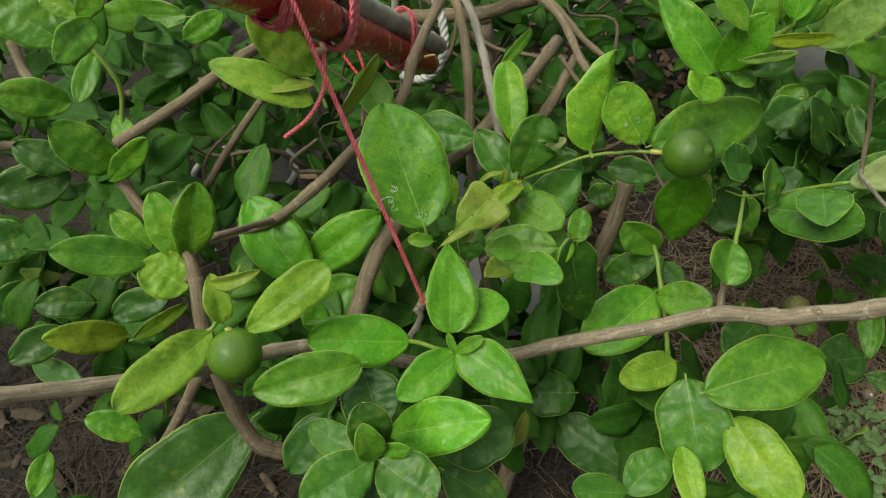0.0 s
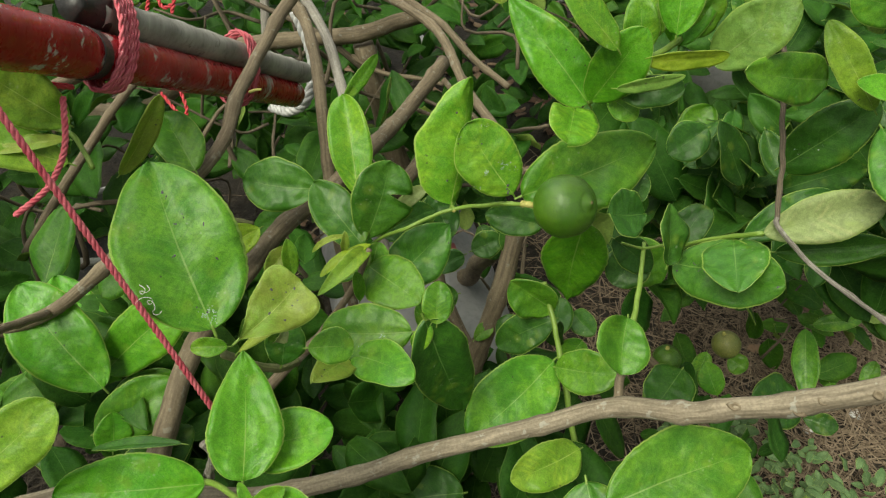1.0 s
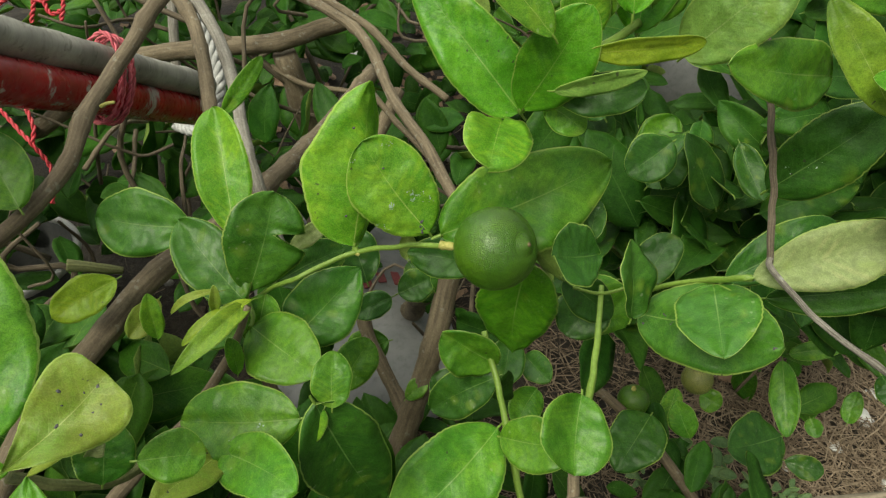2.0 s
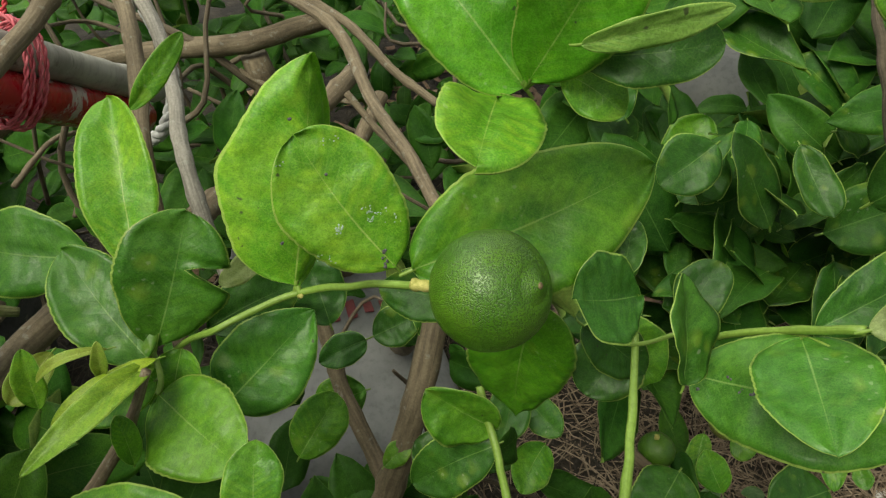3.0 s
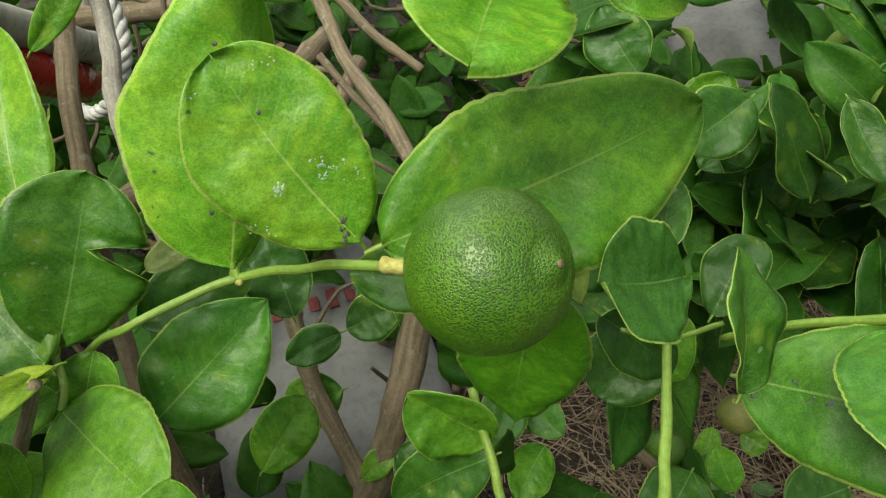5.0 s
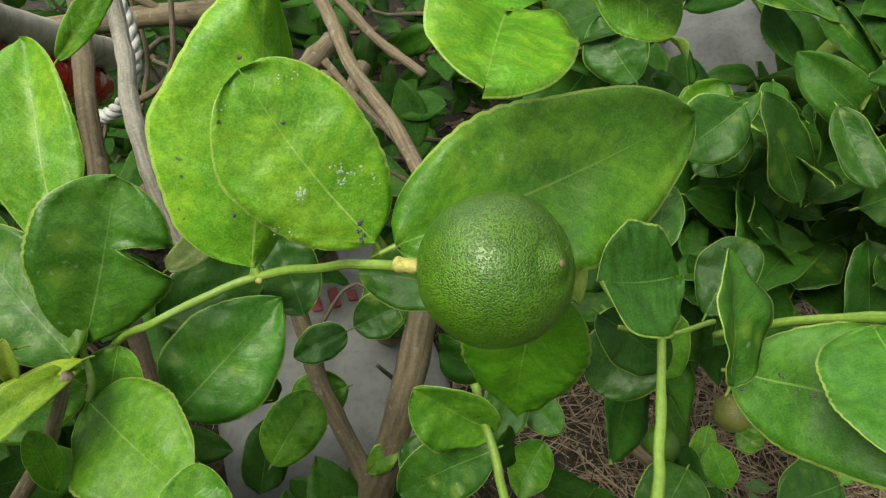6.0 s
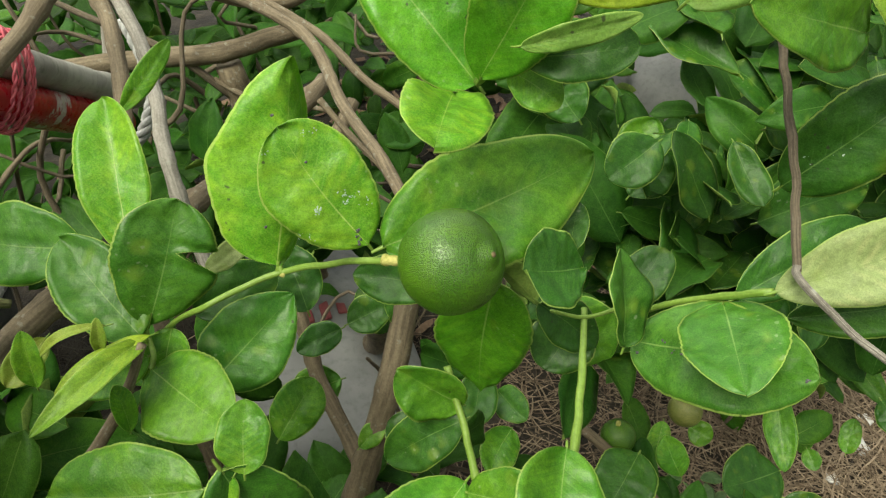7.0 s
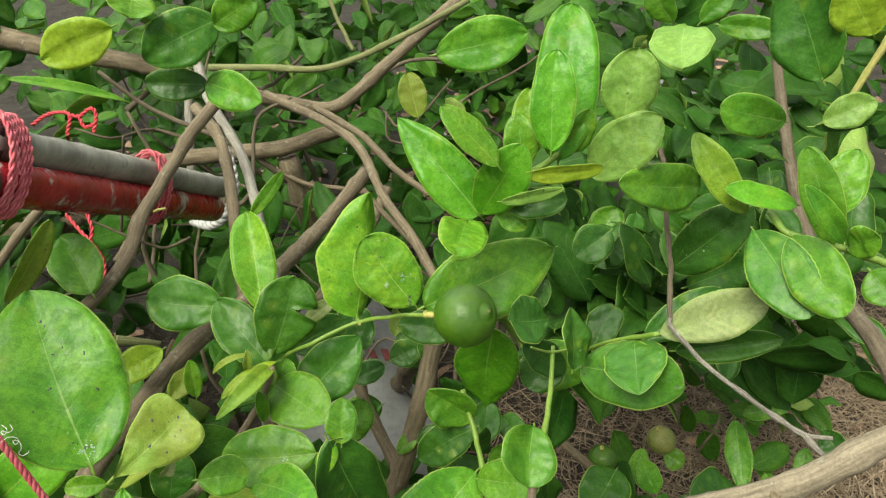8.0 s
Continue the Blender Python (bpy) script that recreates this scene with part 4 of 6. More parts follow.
stem("twig", GREEN, [(0.2453, 0.5227, 0.5048), (0.261, 0.5208, 0.5004), (0.2823, 0.5249, 0.5013)], 0.0009, 0.001)
stem("twig", GREEN, [(0.205, 0.5689, 0.4204), (0.2116, 0.5428, 0.3995), (0.2184, 0.5045, 0.3652), (0.226, 0.4663, 0.3237), (0.2339, 0.4344, 0.289)], 0.0022, 0.0026)
stem("twig", GREEN, [(0.2018, 0.5085, 0.6257), (0.2211, 0.4969, 0.6534), (0.2451, 0.5068, 0.6637)], 0.0014, 0.0018)
stem("twig", GREEN, [(0.3675, 0.4865, 0.63), (0.3704, 0.4712, 0.6258), (0.3856, 0.4615, 0.6234), (0.4035, 0.4516, 0.6211), (0.4236, 0.4398, 0.6164)], 0.0018, 0.0022)
stem("twig", YSTEM, [(0.4411, 0.5286, 0.7243), (0.4275, 0.521, 0.7014), (0.4171, 0.5162, 0.6833), (0.4075, 0.5157, 0.6717)], 0.0021, 0.0017)
stem("branch", TWIG, [(0.5108, 0.7456, 0.6546), (0.5077, 0.6964, 0.5991), (0.4993, 0.6512, 0.5665), (0.4865, 0.5999, 0.542), (0.4625, 0.5036, 0.5387), (0.4563, 0.4684, 0.5392), (0.4583, 0.4333, 0.5237)], 0.0042, 0.0062)
stem("twig", GREEN, [(-0.3667, 0.6693, 0.5893), (-0.3578, 0.6552, 0.5667), (-0.3396, 0.6469, 0.5278), (-0.3463, 0.6315, 0.4832), (-0.354, 0.5982, 0.4489)], 0.0022, 0.0026)
stem("twig", GREEN, [(-0.1468, 0.4021, 0.5186), (-0.153, 0.3515, 0.5096), (-0.1667, 0.3438, 0.5026)], 0.0014, 0.0016)
stem("twig", GREEN, [(-0.0919, 0.5136, 0.5862), (-0.1031, 0.5278, 0.6014), (-0.1149, 0.5317, 0.6052)], 0.0014, 0.0016)
stem("twig", GREEN, [(0.0156, 0.3382, 0.5038), (-0.0127, 0.3631, 0.4826), (-0.0286, 0.3703, 0.4768)], 0.0015, 0.0018)
stem("twig", DEAD, [(-0.0116, 0.3675, 0.5161), (-0.0079, 0.3668, 0.5078), (-0.0179, 0.3709, 0.4766)], 0.002, 0.0025)
stem("twig", BARK_DIM, [(0.3455, 0.6867, 0.1986), (0.4048, 0.643, 0.153), (0.4891, 0.5525, 0.0569)], 0.005, 0.006)

leaf("m", (-0.0072, 0.4144, 0.5504), (-0.041, 0.48, 0.6137), 0.0641, (0.28, -0.59, 0.76), fold=8, curl=0.04, shape=1.0)
leaf("y", (0.0139, 0.3914, 0.5679), (0.0419, 0.422, 0.5773), 0.0350, (0.36, -0.56, 0.75), fold=6, fold2=20, curl=-0.05, wave=0.3, shape=1.9)
leaf("y", (0.0043, 0.4085, 0.5381), (0.0402, 0.4211, 0.5581), 0.0067, (-0.29, -0.49, 0.82), fold=-14, curl=0.05, wave=0.12)
leaf("yg", (-0.0009, 0.4094, 0.5417), (-0.0194, 0.4078, 0.5444), 0.0107, (0.16, -0.70, 0.69), fold=28, curl=0.05, wave=0.1)
leaf("g", (0.023, 0.4158, 0.5163), (0.0281, 0.4317, 0.5389), 0.0231, (0.41, -0.79, 0.46), fold=14, curl=0.08, wave=0.15)
leaf("p", (0.0221, 0.4181, 0.5338), (0.0283, 0.4216, 0.5426), 0.0069, (0.40, -0.91, 0.08), fold=30, curl=0.25, wave=0.1)
leaf("m", (0.0393, 0.4175, 0.5283), (0.064, 0.4225, 0.5225), 0.0211, (0.30, -0.60, 0.75), fold=10)
leaf("b", (0.0136, 0.3455, 0.5158), (0.0094, 0.4031, 0.5461), 0.0361, (0.26, -0.43, 0.86), fold=10, curl=0.03, shape=0.9, point=0.3)
leaf("b", (0.0057, 0.3657, 0.5094), (0.0548, 0.3767, 0.5115), 0.0321, (0.03, -0.32, 0.95), fold=8, curl=0.05)
leaf("b", (-0.0175, 0.3641, 0.4811), (-0.0897, 0.3531, 0.4951), 0.0388, (0.24, -0.60, 0.76), fold=8, curl=0.04)
leaf("b", (0.0203, 0.3378, 0.5102), (0.0699, 0.3027, 0.5003), 0.0330, (-0.18, -0.49, 0.85), fold=10, curl=0.05, shape=0.9, point=0.25)
leaf("b", (0.0187, 0.3387, 0.5026), (-0.0197, 0.3055, 0.4953), 0.0282, (0.23, -0.45, 0.86), fold=12, curl=0.05)
leaf("b", (-0.0248, 0.2939, 0.4691), (0.0426, 0.2913, 0.4977), 0.0372, (-0.34, -0.55, 0.76), fold=6, curl=0.03)
leaf("yg", (0.018, 0.3362, 0.5072), (0.0124, 0.3436, 0.5183), 0.0058, (0.14, -0.79, 0.60), fold=25)
leaf("yg", (0.0189, 0.335, 0.5088), (0.0364, 0.3368, 0.5239), 0.0098, (-0.39, -0.74, 0.55), fold=20)
leaf("m", (-0.0425, 0.3167, 0.5173), (-0.1118, 0.2978, 0.5085), 0.0338, (0.11, -0.73, 0.67), fold=14, curl=0.08, wave=0.05)
leaf("d", (-0.0467, 0.3292, 0.4931), (-0.0332, 0.2948, 0.4706), 0.0426, (0.14, -0.50, 0.85), fold=8)
leaf("d", (-0.0286, 0.2663, 0.4955), (-0.0365, 0.2816, 0.5265), 0.0284, (0.30, -0.83, 0.48), fold=8, curl=0.06)
leaf("g", (-0.0319, 0.2625, 0.4918), (-0.0751, 0.2851, 0.4926), 0.0222, (-0.16, -0.33, 0.93), fold=10, curl=0.05)
leaf("m", (-0.0282, 0.2609, 0.4957), (-0.0346, 0.2689, 0.5233), 0.0184, (0.37, -0.86, 0.34), fold=14, curl=0.1)
leaf("g", (-0.0299, 0.2623, 0.4944), (-0.0706, 0.2339, 0.4894), 0.0336, (0.20, -0.43, 0.88), fold=8, curl=0.05)
leaf("g", (-0.0257, 0.2618, 0.4935), (0.0115, 0.2412, 0.491), 0.0356, (-0.13, -0.35, 0.93), fold=8, curl=0.05)
leaf("m", (-0.0261, 0.2664, 0.4955), (-0.0062, 0.2628, 0.5076), 0.0117, (-0.37, -0.86, 0.36), fold=12)
leaf("d", (-0.0285, 0.265, 0.4826), (-0.0374, 0.2378, 0.4548), 0.0286, (0.06, -0.72, 0.69), fold=8)
leaf("d", (-0.1545, 0.3585, 0.3795), (-0.2492, 0.278, 0.3457), 0.0725, (0.21, -0.58, 0.79), fold=8, curl=0.06)
leaf("ly", (-0.1213, 0.3338, 0.5265), (-0.0672, 0.364, 0.5599), 0.0301, (0.06, -0.79, 0.61), fold=8, curl=0.04, shape=1.15)
leaf("ly", (-0.1521, 0.3429, 0.5121), (-0.187, 0.2709, 0.5235), 0.0320, (0.38, -0.36, 0.85), fold=10, curl=0.06, shape=1.1)
leaf("yy", (-0.2294, 0.3608, 0.4829), (-0.2589, 0.3237, 0.523), 0.0235, (0.55, -0.50, 0.67), fold=8, curl=0.05)
leaf("ly", (-0.2184, 0.3508, 0.4905), (-0.1873, 0.3831, 0.4959), 0.0143, (0.67, -0.69, 0.26), fold=12)
leaf("ly", (-0.1845, 0.3856, 0.5085), (-0.2168, 0.3904, 0.5288), 0.0352, (0.36, -0.61, 0.71), fold=10, wave=0.06)
leaf("ly", (-0.1459, 0.3508, 0.5127), (-0.1532, 0.3697, 0.5431), 0.0189, (0.41, -0.73, 0.55), fold=20, curl=0.1)
leaf("y", (-0.1538, 0.3667, 0.5371), (-0.1172, 0.3697, 0.5478), 0.0117, (-0.02, -0.94, 0.34), fold=25, curl=0.2)
leaf("m", (-0.2097, 0.3971, 0.5295), (-0.2638, 0.3718, 0.5577), 0.0291, (0.57, -0.58, 0.58), fold=6, curl=0.06, wave=0.06)
leaf("yg", (-0.1851, 0.4024, 0.5217), (-0.1705, 0.4221, 0.5818), 0.0306, (0.56, -0.82, 0.13), fold=12, curl=0.08, wave=0.05)
leaf("yg", (-0.1872, 0.4028, 0.5223), (-0.2069, 0.423, 0.5708), 0.0276, (0.26, -0.85, 0.46), fold=10, curl=0.05)
leaf("yg", (-0.2138, 0.4079, 0.5295), (-0.2387, 0.4171, 0.5555), 0.0194, (0.43, -0.63, 0.64), fold=12)
leaf("m", (-0.3999, 0.6484, 0.5047), (-0.4529, 0.6166, 0.5333), 0.0405, (0.62, -0.67, 0.40), fold=6, curl=0.05)
leaf("m", (-0.3511, 0.602, 0.4527), (-0.3929, 0.5947, 0.5132), 0.0461, (0.63, -0.69, 0.35), fold=8, curl=0.05)
leaf("m", (-0.3518, 0.5862, 0.4507), (-0.2879, 0.5748, 0.5124), 0.0248, (-0.15, -0.99, -0.03), fold=10)
leaf("m", (-0.3492, 0.6624, 0.5881), (-0.3564, 0.5931, 0.5814), 0.0320, (0.79, -0.14, 0.60), fold=8)
leaf("m", (-0.3876, 0.6575, 0.5712), (-0.4477, 0.6598, 0.607), 0.0509, (0.30, -0.78, 0.55), fold=6, curl=0.04)
leaf("m", (-0.3478, 0.8587, 0.5035), (-0.4785, 0.8816, 0.4935), 0.0456, (-0.19, -0.89, 0.41), fold=6)
leaf("m", (-0.3506, 0.8386, 0.4826), (-0.3071, 0.8747, 0.5027), 0.0335, (0.45, -0.78, 0.43), fold=8)
leaf("d", (-0.3922, 0.8856, 0.4623), (-0.3984, 0.8471, 0.4226), 0.0689, (0.45, -0.67, 0.58), fold=6)
leaf("yg", (-0.3664, 0.6645, 0.5915), (-0.3989, 0.6681, 0.6122), 0.0209, (0.26, -0.79, 0.55), fold=8)
leaf("yg", (-0.3648, 0.6646, 0.5915), (-0.3366, 0.6753, 0.6151), 0.0230, (0.25, -0.96, 0.14), fold=8)
leaf("m", (-0.3636, 0.6676, 0.5511), (-0.3747, 0.6235, 0.5203), 0.0241, (0.36, -0.59, 0.72), fold=10)
leaf("m", (-0.3526, 0.6415, 0.4941), (-0.3256, 0.6059, 0.4694), 0.0237, (0.02, -0.56, 0.83), fold=10)
leaf("d", (-0.462, 0.6762, 0.3935), (-0.5167, 0.6773, 0.4275), 0.0403, (0.38, -0.68, 0.63), fold=6)
leaf("d", (-0.4722, 0.6903, 0.38), (-0.5509, 0.6487, 0.3713), 0.0593, (0.36, -0.78, 0.51), fold=6)
leaf("d", (-0.4095, 0.5488, 0.3), (-0.4668, 0.5306, 0.3141), 0.0362, (0.37, -0.62, 0.70), fold=8)
leaf("ly", (-0.1, 0.5228, 0.6124), (-0.1374, 0.5101, 0.667), 0.0350, (0.22, -0.66, 0.72), fold=6, curl=0.03)
leaf("ly", (-0.1, 0.506, 0.5963), (-0.1725, 0.5008, 0.6323), 0.0285, (0.15, -0.62, 0.77), fold=8)
leaf("y", (-0.0989, 0.5123, 0.6085), (-0.1344, 0.4981, 0.6108), 0.0113, (0.19, -0.32, 0.93), fold=15)
leaf("y", (-0.0891, 0.535, 0.5664), (-0.0529, 0.5478, 0.6163), 0.0158, (0.58, -0.79, -0.21), fold=20)
leaf("m", (-0.0544, 0.569, 0.5445), (-0.0802, 0.6058, 0.5689), 0.0339, (0.10, -0.50, 0.86), fold=8)
leaf("yg", (0.0600, 0.5500, 0.5330), (0.0508, 0.5999, 0.5842), 0.0295, (-0.03, -0.58, 0.82), fold=18, curl=0.05, wave=0.03, shape=1.1)
leaf("yg", (0.1255, 0.5305, 0.5375), (0.1387, 0.563, 0.6151), 0.0515, (0.64, -0.74, 0.20), fold=-40, curl=0.04, wave=0.03, shape=0.95, point=0.15)
leaf("yg", (0.1631, 0.5104, 0.5607), (0.1339, 0.5248, 0.6048), 0.0381, (0.08, -0.86, 0.50), fold=5, curl=0.03, shape=1.12, notch=0.07)
leaf("g", (0.0647, 0.5336, 0.5059), (0.0848, 0.5543, 0.5581), 0.0427, (0.13, -0.94, 0.32), fold=12, curl=0.06, shape=1.25, nick=(0.64, 0.80, 0.03))
leaf("g", (0.0628, 0.5276, 0.5054), (0.0278, 0.5643, 0.5346), 0.0336, (0.08, -0.57, 0.82), fold=8)
leaf("g", (0.0252, 0.5866, 0.5119), (-0.0323, 0.5977, 0.5147), 0.0416, (-0.11, -0.74, 0.66), fold=8, curl=0.05)
leaf("m", (0.0964, 0.4564, 0.4938), (0.0366, 0.4663, 0.4858), 0.0386, (-0.20, -0.55, 0.81), fold=6, curl=0.04)
leaf("m", (0.0656, 0.5194, 0.4932), (0.1027, 0.4826, 0.4932), 0.0384, (-0.30, -0.30, 0.91), fold=6, curl=0.03, shape=1.05)
leaf("m", (0.1123, 0.4559, 0.501), (0.1144, 0.4736, 0.5219), 0.0199, (0.08, -0.76, 0.64), fold=12, curl=0.05)
leaf("yg", (0.1079, 0.4556, 0.5002), (0.0972, 0.4519, 0.4808), 0.0125, (-0.26, -0.91, 0.32), fold=12)
leaf("m", (0.058, 0.4499, 0.4806), (0.0974, 0.4173, 0.4969), 0.0290, (-0.46, -0.11, 0.88), fold=10, curl=0.05, wave=0.06)
leaf("y", (0.0555, 0.4525, 0.4744), (0.0381, 0.4144, 0.5006), 0.0211, (0.55, 0.29, 0.78), fold=16, curl=0.08, wave=0.08)
leaf("d", (0.1048, 0.4553, 0.5055), (0.1302, 0.4606, 0.3996), 0.0452, (0.48, -0.88, 0.07), fold=8, point=0.25)
leaf("g", (0.083, 0.5366, 0.4616), (0.1252, 0.5635, 0.4919), 0.0424, (0.02, -0.76, 0.65), fold=6, point=0.3)
leaf("ly", (0.0655, 0.5255, 0.5060), (0.0372, 0.4724, 0.5131), 0.0118, (0.53, -0.28, 0.80), fold=48, curl=0.2, wave=0.05, fold2=-6)
leaf("yy", (0.0688, 0.5221, 0.5113), (0.035, 0.4988, 0.5041), 0.0089, (-0.10, -0.16, 0.98), fold=20, curl=0.1)
leaf("y", (0.0543, 0.519, 0.5219), (0.0302, 0.51, 0.5163), 0.0047, (-0.08, -0.37, 0.93), fold=25, curl=0.25)
leaf("y", (0.05, 0.5154, 0.5096), (0.0529, 0.5175, 0.5276), 0.0059, (0.20, -0.98, 0.08), fold=25, curl=0.1)
leaf("m", (0.0644, 0.5232, 0.4974), (0.0365, 0.5119, 0.4888), 0.0191, (0.09, -0.74, 0.67), fold=10)
leaf("m", (0.0724, 0.5377, 0.4997), (0.0648, 0.5207, 0.4718), 0.0225, (0.13, -0.86, 0.49), fold=10)
leaf("m", (0.0606, 0.4932, 0.4855), (0.0583, 0.4992, 0.5074), 0.0100, (0.63, -0.73, 0.27), fold=20)
leaf("d", (0.0713, 0.5747, 0.4733), (0.1145, 0.5923, 0.4833), 0.0307, (0.14, -0.73, 0.67), fold=8)
leaf("d", (0.1267, 0.5984, 0.446), (0.1133, 0.6254, 0.4754), 0.0313, (0.04, -0.73, 0.69), fold=8)
leaf("p", (0.0859, 0.5647, 0.5093), (0.1099, 0.5733, 0.522), 0.0113, (-0.01, -0.82, 0.57), fold=20)
leaf("m", (0.0995, 0.5767, 0.357), (0.1249, 0.5995, 0.3861), 0.0319, (-0.06, -0.76, 0.65), fold=8)
leaf("d", (0.148, 0.6197, 0.412), (0.1762, 0.6254, 0.4219), 0.0255, (-0.09, -0.73, 0.68), fold=8)
leaf("m", (0.1686, 0.5089, 0.5601), (0.2559, 0.5317, 0.5828), 0.0477, (0.01, -0.71, 0.70), fold=8, curl=0.04, shape=1.0)
leaf("b", (0.2209, 0.5369, 0.5121), (0.2221, 0.5517, 0.4156), 0.0489, (-0.33, -0.93, -0.15), fold=8, curl=0.04, shape=0.85, point=0.2)
leaf("d", (0.1985, 0.5707, 0.4816), (0.1546, 0.5862, 0.482), 0.0268, (-0.25, -0.72, 0.64), fold=8)
leaf("d", (0.2464, 0.5001, 0.5495), (0.22, 0.492, 0.5579), 0.0319, (0.40, -0.55, 0.73), fold=24, curl=0.03, shape=1.25)
leaf("d", (0.2452, 0.5119, 0.5476), (0.2522, 0.528, 0.5611), 0.0135, (-0.48, -0.43, 0.76), fold=10)
leaf("d", (0.2634, 0.4832, 0.5199), (0.2653, 0.5092, 0.5504), 0.0266, (0.48, -0.68, 0.55), fold=26, fold2=14, curl=0.07, wave=0.12)
leaf("d", (0.2754, 0.5587, 0.4713), (0.2523, 0.5373, 0.4469), 0.0354, (-0.22, -0.62, 0.75), fold=8)
leaf("m", (0.2658, 0.574, 0.458), (0.3005, 0.558, 0.4269), 0.0417, (-0.02, -0.90, 0.44), fold=8)
leaf("g", (0.2743, 0.4976, 0.5073), (0.3178, 0.4438, 0.5383), 0.0440, (-0.73, -0.18, 0.66), fold=-3, curl=0.02, shape=0.95)
leaf("g", (0.3031, 0.4869, 0.5363), (0.2865, 0.4384, 0.5401), 0.0388, (-0.33, 0.19, 0.92), fold=10, curl=0.05, shape=1.02, notch=0.05)
leaf("p", (0.3103, 0.4714, 0.5554), (0.3669, 0.4621, 0.5848), 0.0287, (-0.43, -0.66, 0.61), fold=10, curl=0.05, shape=1.0)
leaf("d", (0.3133, 0.4937, 0.5316), (0.368, 0.505, 0.5587), 0.0247, (-0.22, -0.65, 0.72), fold=10)
leaf("d", (0.3287, 0.4797, 0.5317), (0.3858, 0.4619, 0.5522), 0.0214, (-0.39, -0.85, 0.35), fold=12, curl=0.05)
leaf("b", (0.2025, 0.5119, 0.6236), (0.158, 0.5479, 0.672), 0.0313, (-0.15, -0.85, 0.50), fold=10, curl=0.04, shape=0.9, point=0.2)
leaf("b", (0.2018, 0.5054, 0.6283), (0.2206, 0.4939, 0.6758), 0.0275, (-0.47, -0.88, -0.03), fold=8, curl=0.05, shape=0.95)
leaf("yg", (0.1945, 0.5105, 0.6215), (0.1821, 0.466, 0.627), 0.0281, (0.27, 0.04, 0.96), fold=12, curl=0.06, shape=1.1, notch=0.1)
leaf("b", (0.2442, 0.5047, 0.6603), (0.2553, 0.5473, 0.7346), 0.0356, (-0.27, -0.82, 0.51), fold=8, curl=0.04, wave=0.05)
leaf("b", (0.2336, 0.486, 0.6756), (0.2369, 0.5052, 0.7225), 0.0237, (-0.27, -0.88, 0.38), fold=10, curl=0.05)
leaf("yg", (0.2298, 0.5042, 0.6658), (0.2277, 0.5199, 0.6977), 0.0191, (-0.25, -0.88, 0.42), fold=10, curl=0.05)
leaf("yg", (0.2237, 0.502, 0.6562), (0.2204, 0.5128, 0.6858), 0.0180, (-0.22, -0.93, 0.31), fold=12, curl=0.06)
leaf("yg", (0.2066, 0.4878, 0.6677), (0.1777, 0.5013, 0.6966), 0.0170, (0.17, -0.82, 0.55), fold=12)
leaf("yy", (0.2201, 0.4912, 0.6592), (0.2633, 0.4857, 0.6646), 0.0109, (-0.12, -0.99, -0.03), fold=12, curl=0.05)
leaf("s", (0.2099, 0.489, 0.645), (0.2411, 0.4804, 0.6562), 0.0085, (-0.25, -0.97, -0.04), fold=12, curl=0.05)
leaf("d", (0.2124, 0.4994, 0.6375), (0.2479, 0.4924, 0.6428), 0.0177, (-0.24, -0.84, 0.49), fold=10)
leaf("m", (0.2116, 0.5067, 0.6303), (0.2278, 0.4983, 0.6209), 0.0151, (-0.16, -0.86, 0.49), fold=10)
leaf("s", (0.2817, 0.5115, 0.6776), (0.2866, 0.5198, 0.7177), 0.0308, (-0.25, -0.80, 0.52), fold=8, curl=0.04)
leaf("s", (0.2618, 0.4977, 0.6534), (0.2918, 0.489, 0.6911), 0.0298, (-0.38, -0.78, 0.48), fold=6, curl=0.05, wave=0.04)
leaf("m", (0.2526, 0.5063, 0.6643), (0.2601, 0.5094, 0.6883), 0.0161, (-0.05, -0.99, 0.14), fold=12)
leaf("m", (0.3313, 0.5037, 0.6396), (0.269, 0.4767, 0.6596), 0.0264, (0.47, -0.80, 0.37), fold=8, curl=0.06)
leaf("ly", (0.3556, 0.4891, 0.628), (0.3265, 0.5152, 0.6683), 0.0190, (-0.39, -0.88, 0.29), fold=26, curl=0.08, fold2=4)
leaf("b", (0.3777, 0.4789, 0.6386), (0.3364, 0.4863, 0.6472), 0.0159, (0.01, -0.74, 0.67), fold=26, wave=0.1, fold2=-6)
leaf("m", (0.4366, 0.5912, 0.6382), (0.3866, 0.5956, 0.6496), 0.0296, (-0.02, -0.96, 0.27), fold=8)
leaf("s", (0.3021, 0.5038, 0.7329), (0.2882, 0.4705, 0.7223), 0.0297, (-0.24, -0.20, 0.95), fold=12, curl=0.06, shape=1.2)
leaf("g", (0.3541, 0.4761, 0.6246), (0.3612, 0.4214, 0.6043), 0.0320, (-0.63, -0.34, 0.70), fold=8, curl=0.05)
leaf("m", (0.3658, 0.4593, 0.6307), (0.3702, 0.4105, 0.6132), 0.0307, (-0.66, -0.31, 0.69), fold=6, curl=0.04, shape=1.1)
leaf("m", (0.3896, 0.4564, 0.6256), (0.3722, 0.4793, 0.6742), 0.0202, (-0.52, -0.83, 0.20), fold=14, curl=0.06)
leaf("m", (0.3859, 0.4608, 0.6403), (0.3997, 0.4752, 0.6733), 0.0243, (-0.57, -0.64, 0.52), fold=10, curl=0.05)
leaf("m", (0.3811, 0.441, 0.6371), (0.3502, 0.4438, 0.6713), 0.0114, (0.08, -0.99, 0.15), fold=18, curl=0.1)
leaf("d", (0.3358, 0.5203, 0.5679), (0.3693, 0.5036, 0.6233), 0.0346, (-0.70, -0.68, 0.22), fold=10, curl=0.05)
